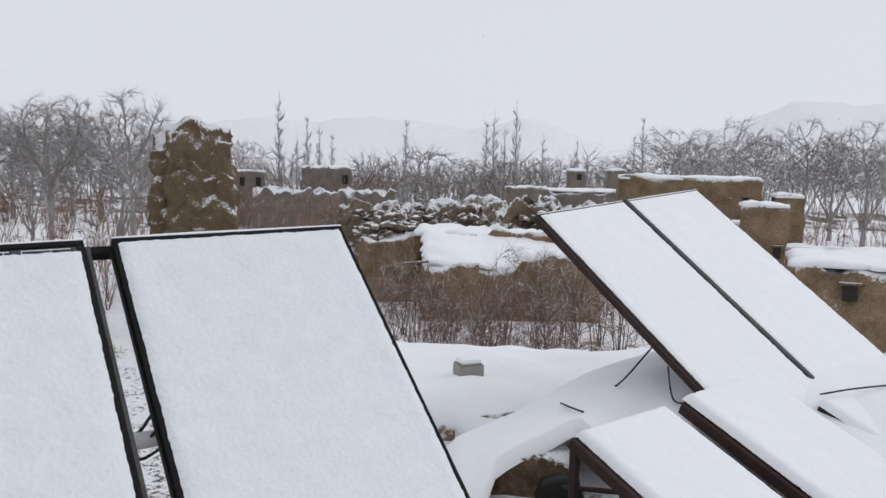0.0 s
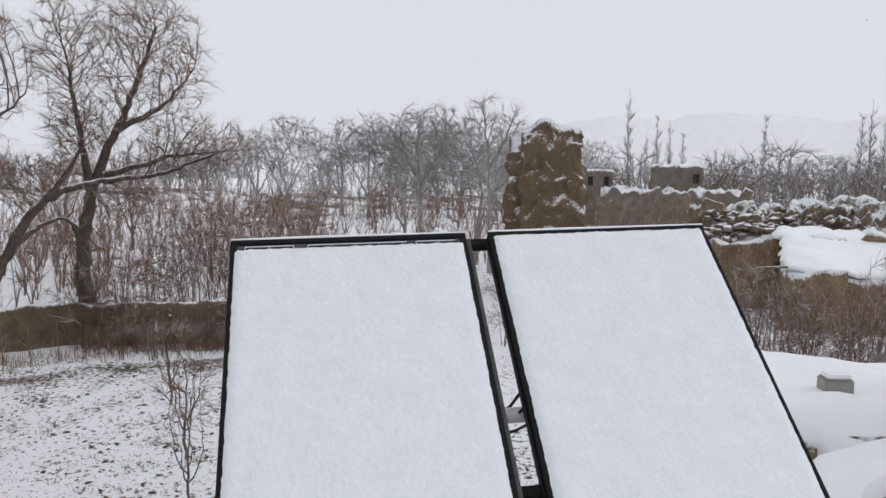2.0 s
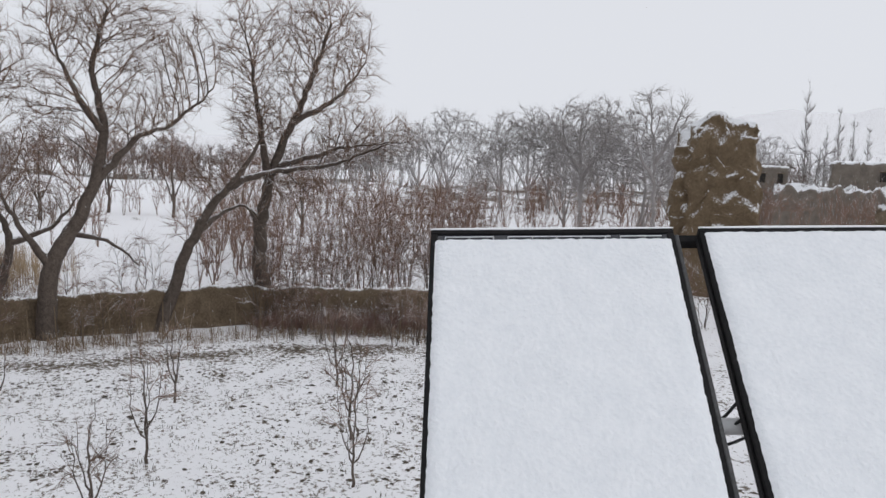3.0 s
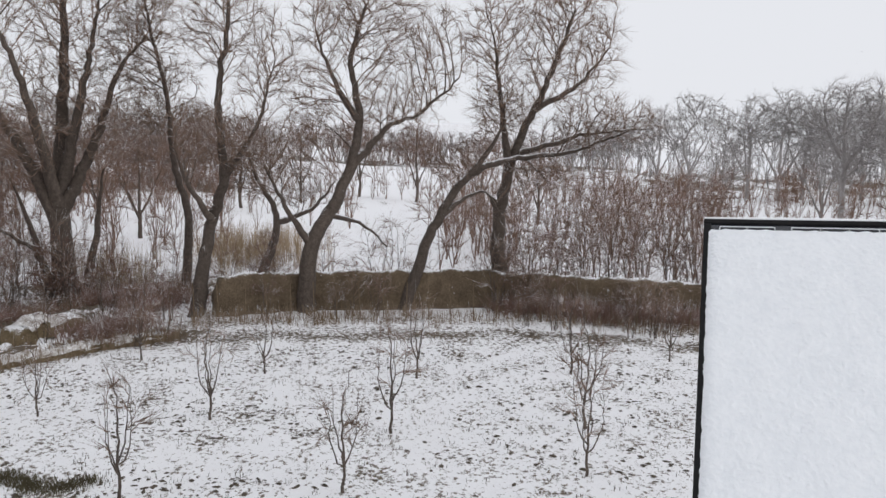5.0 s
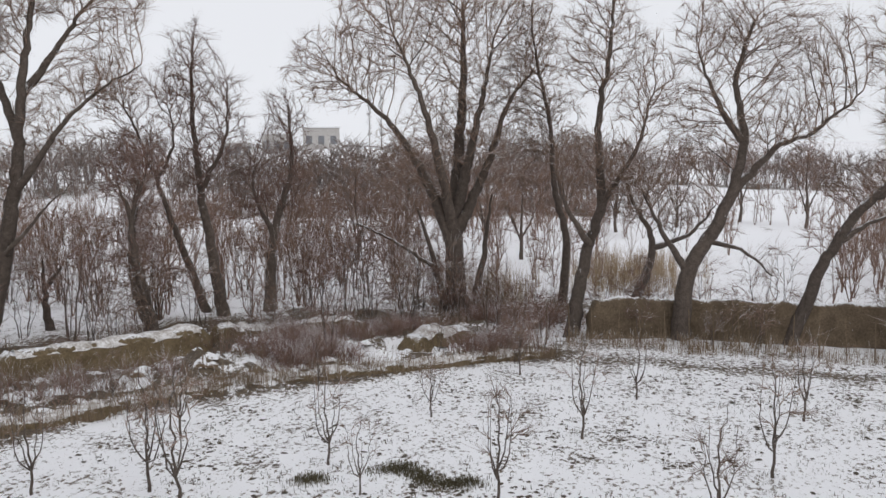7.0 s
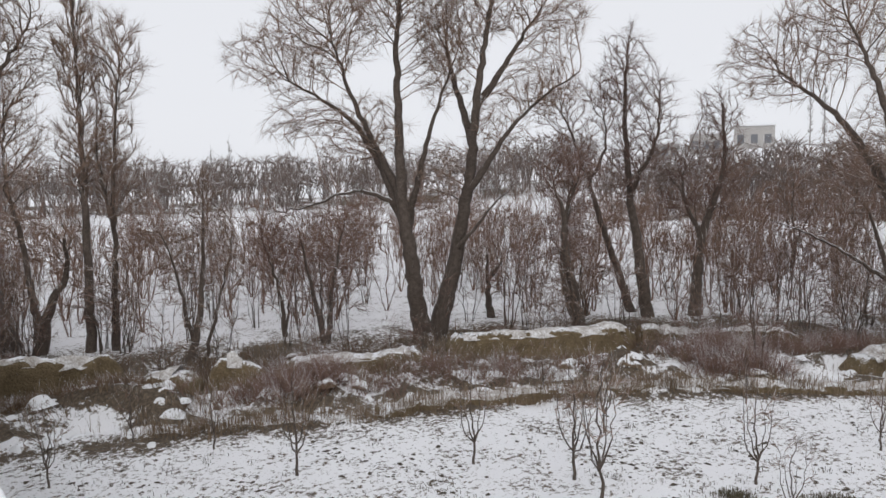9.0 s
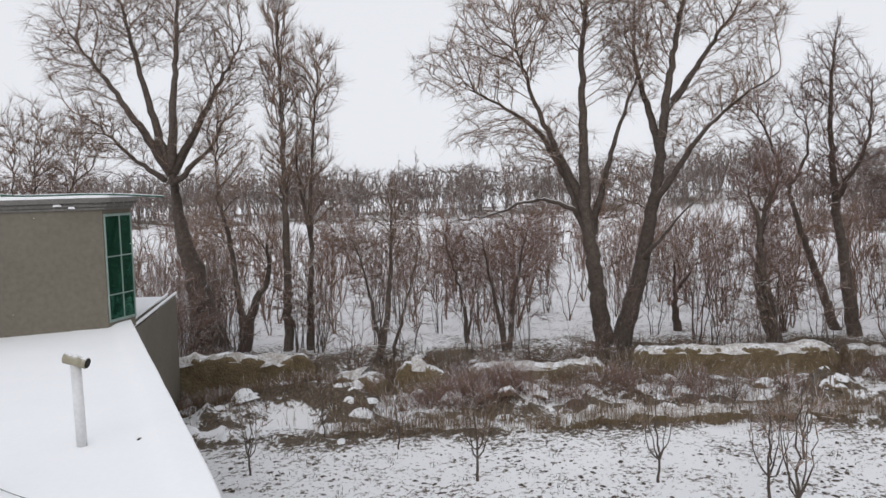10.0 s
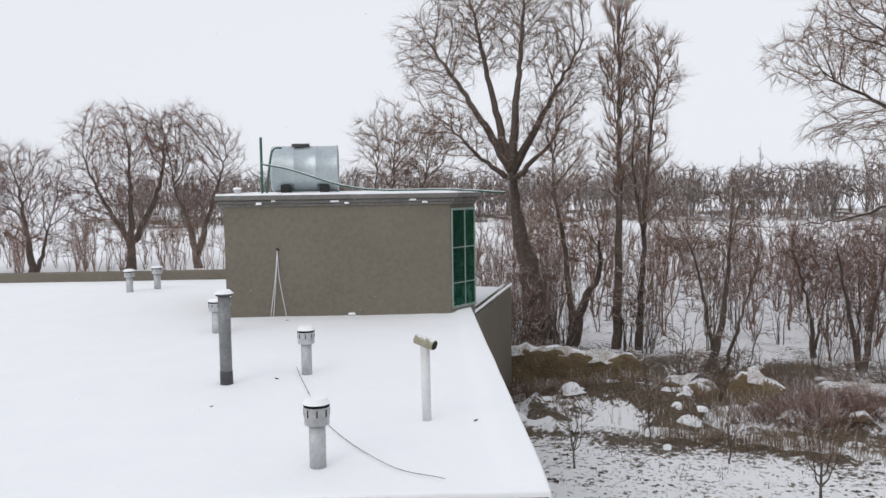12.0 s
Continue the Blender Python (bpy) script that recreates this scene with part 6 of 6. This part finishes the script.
def panel_snow(w, l, top, side, thick, seed, bottom=0.02, mat=None):
    nx, ny = int(w / 0.018), int(l / 0.018)
    V, Fc = [], []
    for j in range(ny + 1):
        for i in range(nx + 1):
            u, v = i / nx, j / ny
            x, y = side + u * (w - 2 * side), -top - v * (l - top - bottom)
            e = min(u * nx, (1 - u) * nx, v * ny, (1 - v) * ny)
            z = thick * min(1, (e / 2.2)) ** 0.5
            z += (0.0035 * noise.noise(Vector((x * 38, y * 38, seed))) + 0.004 * noise.noise(Vector((x * 7, y * 7, seed)))) * min(1, e)
            if e < 2:
                x += 0.006 * noise.noise(Vector((y * 80, x * 80, seed)))
                y += 0.007 * noise.noise(Vector((x * 80, y * 9, seed + 3)))
            V.append((x, y, z + 0.001))
    for j in range(ny):
        for i in range(nx):
            a = j * (nx + 1) + i
            Fc.append((a + nx + 1, a + nx + 2, a + 1, a))
    return quick_mesh("snow", np.array(V), np.array(Fc), mat or PANEL_SNOW)


def solar_panel(m, w, l, label, frame_mat, top, seed, thick=0.022, cells=False, side=0.012):
    ob = thing("solar_panel", m, label, "solar panel", "snow-covered solar panels")
    t = 0.028
    for x0, x1, y0, y1 in [(0, w, -t, 0), (0, w, -l, -l + t), (0, t, -l + t, -t), (w - t, w, -l + t, -t)]:
        part("frame_rail", box(x0, x1, y0, y1, -0.04, 0.006, 0.003), frame_mat, ob)
    part("glass", box(t, w - t, -l + t, -t, -0.01, -0.002, 0), CELL, ob, "dark solar cells")
    part("snow", panel_snow(w, l, top, side, thick, seed, 0.02, PANEL_SNOW if frame_mat is BLACK else SNOW), None, ob, "even layer of grainy snow")
    part("rim_snow", tube_mesh("rim_snow", [([(0.0, -0.003, 0.006), (w * 0.3, -0.003, 0.007), (w * 0.7, -0.003, 0.006), (w, -0.003, 0.006)], [0.004, 0.006, 0.005, 0.004])], SNOW, 6), None, ob, "snow along the top rail")
    if cells:
        for x0, x1 in [(0.06, 0.26), (0.32, 0.74), (0.78, 0.95)]:
            part("cell_line", box(x0, x1, -0.044, -0.040, -0.001, 0.001, 0), WHITE, ob)
            k = x0
            while k <= x1 + 0.001:
                part("cell_line", box(k - 0.0015, k + 0.0015, -0.062, -0.040, -0.001, 0.001, 0), WHITE, ob)
                k += 0.1
    return ob


AB = plane_matrix((2.48, -0.229, 5.689), 112.9, 41.6, 2.83)
solar_panel(AB, 1.0, 1.65, "solar panel under snow with bare top strip", BLACK, 0.058, 1, 0.02, True)
solar_panel(AB @ Matrix.Translation((1.104, 0, 0)), 1.0, 1.65, "solar panel fully covered in grainy snow", BLACK, 0.022, 2, 0.02)
rack = thing("panel_rack", AB, "dark steel rack holding two solar panels", "rack")
for y in (-0.018, -1.2):
    part("cross_rail", box(0.0, 2.1, y - 0.02, y + 0.02, -0.085, -0.042, 0.003), BLACK, rack)
part("side_rail", box(1.002, 1.020, -1.64, -0.03, -0.05, -0.004, 0.003), STEEL, rack, "grey steel side rail")
part("side_rail", box(1.096, 1.102, -1.64, -0.03, -0.05, -0.012, 0.002), BLACK, rack)
part("pivot_tube", rod([(0.8, -0.86, -0.11), (1.35, -0.86, -0.11)], 0.03, None, 16), PVC, rack, "pale cross tube")
inv = AB.inverted()
foot = AB @ Vector((1.05, -1.16, -0.12))
part("post", rod([inv @ foot, inv @ Vector((foot.x, foot.y, 0.0))], 0.035, None, 14), RUST, rack, "dark steel post")
for k in range(3):
    y = -0.78 - 0.07 * k
    pipe("cable", bend([(1.0, y, -0.06), (1.05, y - 0.045 + 0.02 * k, -0.12), (1.11, y - 0.01, -0.06)], 12), 0.006, RUBBER, rack, "", 6)

C = plane_matrix((2.225, -4.858, 5.709), 113.2, 36.4, 9.4)
for k in range(2):
    solar_panel(C @ Matrix.Translation((k * 1.01, 0, 0)), 1.0, 2.2, "solar panel under smooth snow on dark frame", RUST if k == 0 else STEEL, 0.012, 5 + k, 0.02, False, 0.012)
rack = thing("panel_rack", C, "dark steel rack under two long panels", "rack")
part("side_rail", box(-0.022, -0.003, -2.2, 0.0, -0.05, -0.0, 0.004), RUST, rack, "red-brown angle steel")
part("centre_rail", box(0.985, 1.025, -2.2, 0.0, -0.05, 0.026, 0.004), STEEL, rack, "grey joint rail")
for y in (-0.05, -2.12):
    part("cross_rail", box(0, 2.0, y - 0.02, y + 0.02, -0.09, -0.045, 0.003), RUST, rack)
inv = C.inverted()
for x, y in [(1.4, -0.3), (1.9, -0.1), (0.05, -2.1), (1.9, -2.1)]:
    q = C @ Vector((x, y, -0.09))
    part("leg", rod([inv @ q, inv @ Vector((q.x, q.y, 3.6))], 0.022, None, 10), RUST, rack)

D = plane_matrix((1.10, -3.40, 4.58), 115.8, 21.5, 8.5)
for k in range(3):
    solar_panel(D @ Matrix.Translation((k * 0.95, (0, 0.02, -0.34)[k], (0, 0.01, -0.01)[k])), 0.75, 1.5, "low solar panel buried in thick snow", RUST, -0.02, 11 + k, 0.05, False, -0.01 if k else 0.005)
rack = thing("panel_rack", D, "red-brown steel rack of the low panels", "rack")
for x in (-0.03, 0.755, 0.91, 1.70):
    part("side_rail", box(x, x + 0.03, -1.5, 0.01, -0.07, -0.0, 0.004), RUST, rack, "red-brown angle steel")
inv = D.inverted()
for x, y in [(-0.02, -0.03), (0.05, -0.35), (1.6, -0.05), (2.4, -0.05), (0.0, -1.45), (1.6, -1.45)]:
    q = D @ Vector((x, y, -0.04))
    part("leg", box(-0.02, 0.02, -0.02, 0.02, 3.4, q.z, 0.003), RUST, rack).matrix_world = pose(q.x, q.y, 0)
part("brace", rod([(-0.015, -0.03, -0.32), (0.2, -0.5, -0.06)], 0.015, None, 8), RUST, rack)

q = polar(145.6, 7.05)
blk = thing("concrete_block", pose(q.x, q.y, 4.18, 0, 0, -122), "hollow concrete block with snow on top", "block")
part("block_body", box(-0.11, 0.11, -0.10, 0.10, 0, 0.18, 0.014, 2), BLOCK, blk)
part("snow", box(-0.105, 0.105, -0.095, 0.095, 0.178, 0.215, 0.018, 3), SNOW, blk)
part("hole", rod([(-0.05, -0.102, 0.06), (-0.05, -0.09, 0.06)], 0.025), DARK, blk)
corner = C @ Vector((-0.02, -1.36, -0.05))
for pts in [[corner, corner.lerp(polar(154.1, 5.9, 4.40), 0.5) + Vector((0, 0, -0.07)), polar(154.1, 5.9, 4.40)], [polar(152.2, 5.55, 4.455), polar(153.0, 5.38, 4.475), polar(153.8, 5.25, 4.49)],
            [polar(159.4, 5.9, 4.68), polar(159.9, 5.5, 4.55), polar(161.3, 5.4, 4.58)], [polar(169.0, 5.8, 4.62), polar(171.0, 6.0, 4.64), polar(174.0, 6.3, 4.66)]]:
    ob = pipe("panel_cable", bend(pts, 14), 0.0065, RUBBER, None, "", 6)
    tagged(ob, "black cable trailing through roof snow", "cable", "black panel cables")
q = polar(150.4, 5.24)
hole = thing("mud_parapet", pose(q.x, q.y, 0, 0, 0, -149), "snow-flecked mud parapet with a dark hole", "parapet")
part("parapet_body", lump("parapet_body", 0.62, 0.7, 4.24, 0.09, HEAP, 0.10, 0.0, 0.0, 51, 0.03), None, hole)
# the dark of a hole in the mud face, made as a black lump
part("black_sheet", lump("black_sheet", 0.3, 0.14, 0.17, 0.03, RUBBER, 0.035, 0.2, 0.3, 52, 0.02), None, hole, "black lump that stands for a dark hole").location = (0.16, -0.36, 4.07)


# clods of earth and snow on the banks
def clods():
    g = random.Random(77)
    VV, QQ, base = [], [], 0
    src = []
    for k in range(5):
        me = lump("clod", 0.8, 0.6, 0.34, 0.13, GARDEN_WALL, 0.14, 0.3, 0.2, 70 + k, 0.1)
        v = np.empty(len(me.vertices) * 3, np.float32)
        me.vertices.foreach_get("co", v)
        q = np.empty(len(me.loops), np.int32)
        me.loops.foreach_get("vertex_index", q)
        src.append((v.reshape(-1, 3), q.reshape(-1, 4)))
        bpy.data.meshes.remove(me)
    spots = near_line(MIDDLE_BANK, 170, 1.0, g) + near_line([(5.6, 22.4), (9.0, 21.0), (12.0, 20.0)], 60, 0.6, g) + near_line(DITCH, 90, 1.2, g) + near_line(FIELD_BANK, 36, 0.35, g) + near_line([(2.0, 23.9), (8.9, 21.4), (14, 19.7), (21, 17.0)], 60, 0.5, g)
    for x, y in spots:
        v, q = src[g.randrange(5)]
        s, t = g.uniform(0.25, 0.8), g.uniform(0, 6.28)
        c, n = math.cos(t) * s, math.sin(t) * s
        VV.append(np.stack([v[:, 0] * c - v[:, 1] * n + x, v[:, 0] * n + v[:, 1] * c + y, v[:, 2] * s * g.uniform(0.6, 1.1) + ground_z(x, y) - 0.08], -1))
        QQ.append(q + base)
        base += len(v)
    me = quick_mesh("bank_clods", np.concatenate(VV), np.concatenate(QQ), CLOD)
    tagged(part("bank_clods", me, CLOD), "snow-topped clods of brown earth along the banks", "earth", kind="stuff")


tufts("dry_reeds", [tuple(polar(r2.gauss(79.5, 2.2), r2.uniform(36, 46)))[:2] for _ in range(170)] + [tuple(polar(r2.gauss(70.5, 1.0), r2.uniform(33, 37)))[:2] for _ in range(50)], REED, "pale tan dry reeds standing in snow", 0.8, 1.7, 6, 14)
clods()


def field_clods():
    """Small dark clods of soil that stand out of the thin snow of the orchard, in drifts."""
    g = np.random.default_rng(41)
    ring = np.array([(math.cos(k * 1.047), math.sin(k * 1.047), 0) for k in range(6)])
    F0 = np.array([(k, (k + 1) % 6, 6) for k in range(6)])
    VV, QQ, base = [], [], 0
    while base < 7 * 5400:
        x, y = g.uniform(1, 25), g.uniform(-10, 19.5)
        if x * 0.75 + y > 24.5 or fbm(x * 0.45, y * 0.45, 7.0) + g.normal(0, 0.25) < 0.12:
            continue
        w, t = 0.014 + 0.045 * g.random() ** 2, g.uniform(0, 6.28)
        v = np.concatenate([ring * w * g.uniform(0.6, 1.3, (6, 1)), [[0, 0, w * g.uniform(0.35, 0.7)]]])
        v[:, 0] *= g.uniform(1.0, 1.9)
        c, n = math.cos(t), math.sin(t)
        VV.append(np.stack([v[:, 0] * c - v[:, 1] * n + x, v[:, 0] * n + v[:, 1] * c + y, v[:, 2] + ground_z(x, y) + 0.004], -1))
        QQ.append(F0 + base)
        base += 7
    me = quick_mesh("field_clods", np.concatenate(VV), np.concatenate(QQ), SOIL)
    tagged(part("field_clods", me, SOIL), "dark frozen clods of soil in thin snow", "earth", kind="stuff")


field_clods()


def flakes():
    """Snowflakes in the air."""
    g = np.random.default_rng(9)
    VV, QQ, base = [], [], 0
    oct_v = np.array([(1, 0, 0), (0, 1, 0), (-1, 0, 0), (0, -1, 0), (0, 0, 0.7), (0, 0, -0.7)], float)
    oct_f = np.array([(0, 1, 4), (1, 2, 4), (2, 3, 4), (3, 0, 4), (1, 0, 5), (2, 1, 5), (3, 2, 5), (0, 3, 5)])
    for _ in range(1500):
        a, d = g.uniform(-35, 180), 4.0 + 20 * g.random() ** 0.7
        q = polar(a, d)
        z = g.uniform(0.8, 6 + d * 0.3)
        if q.y > 8 and q.x < 0.5 and z < 3.4:
            continue
        VV.append(oct_v * g.uniform(0.004, 0.009) * g.uniform(0.6, 1.3, 3) + np.array([q.x, q.y, z]))
        QQ.append(oct_f + base)
        base += 6
    me = quick_mesh("snowflakes", np.concatenate(VV), np.concatenate(QQ), SNOW)
    tagged(part("snowflakes", me, SNOW), "falling white snowflakes in the air", "snowflakes", kind="stuff")


flakes()
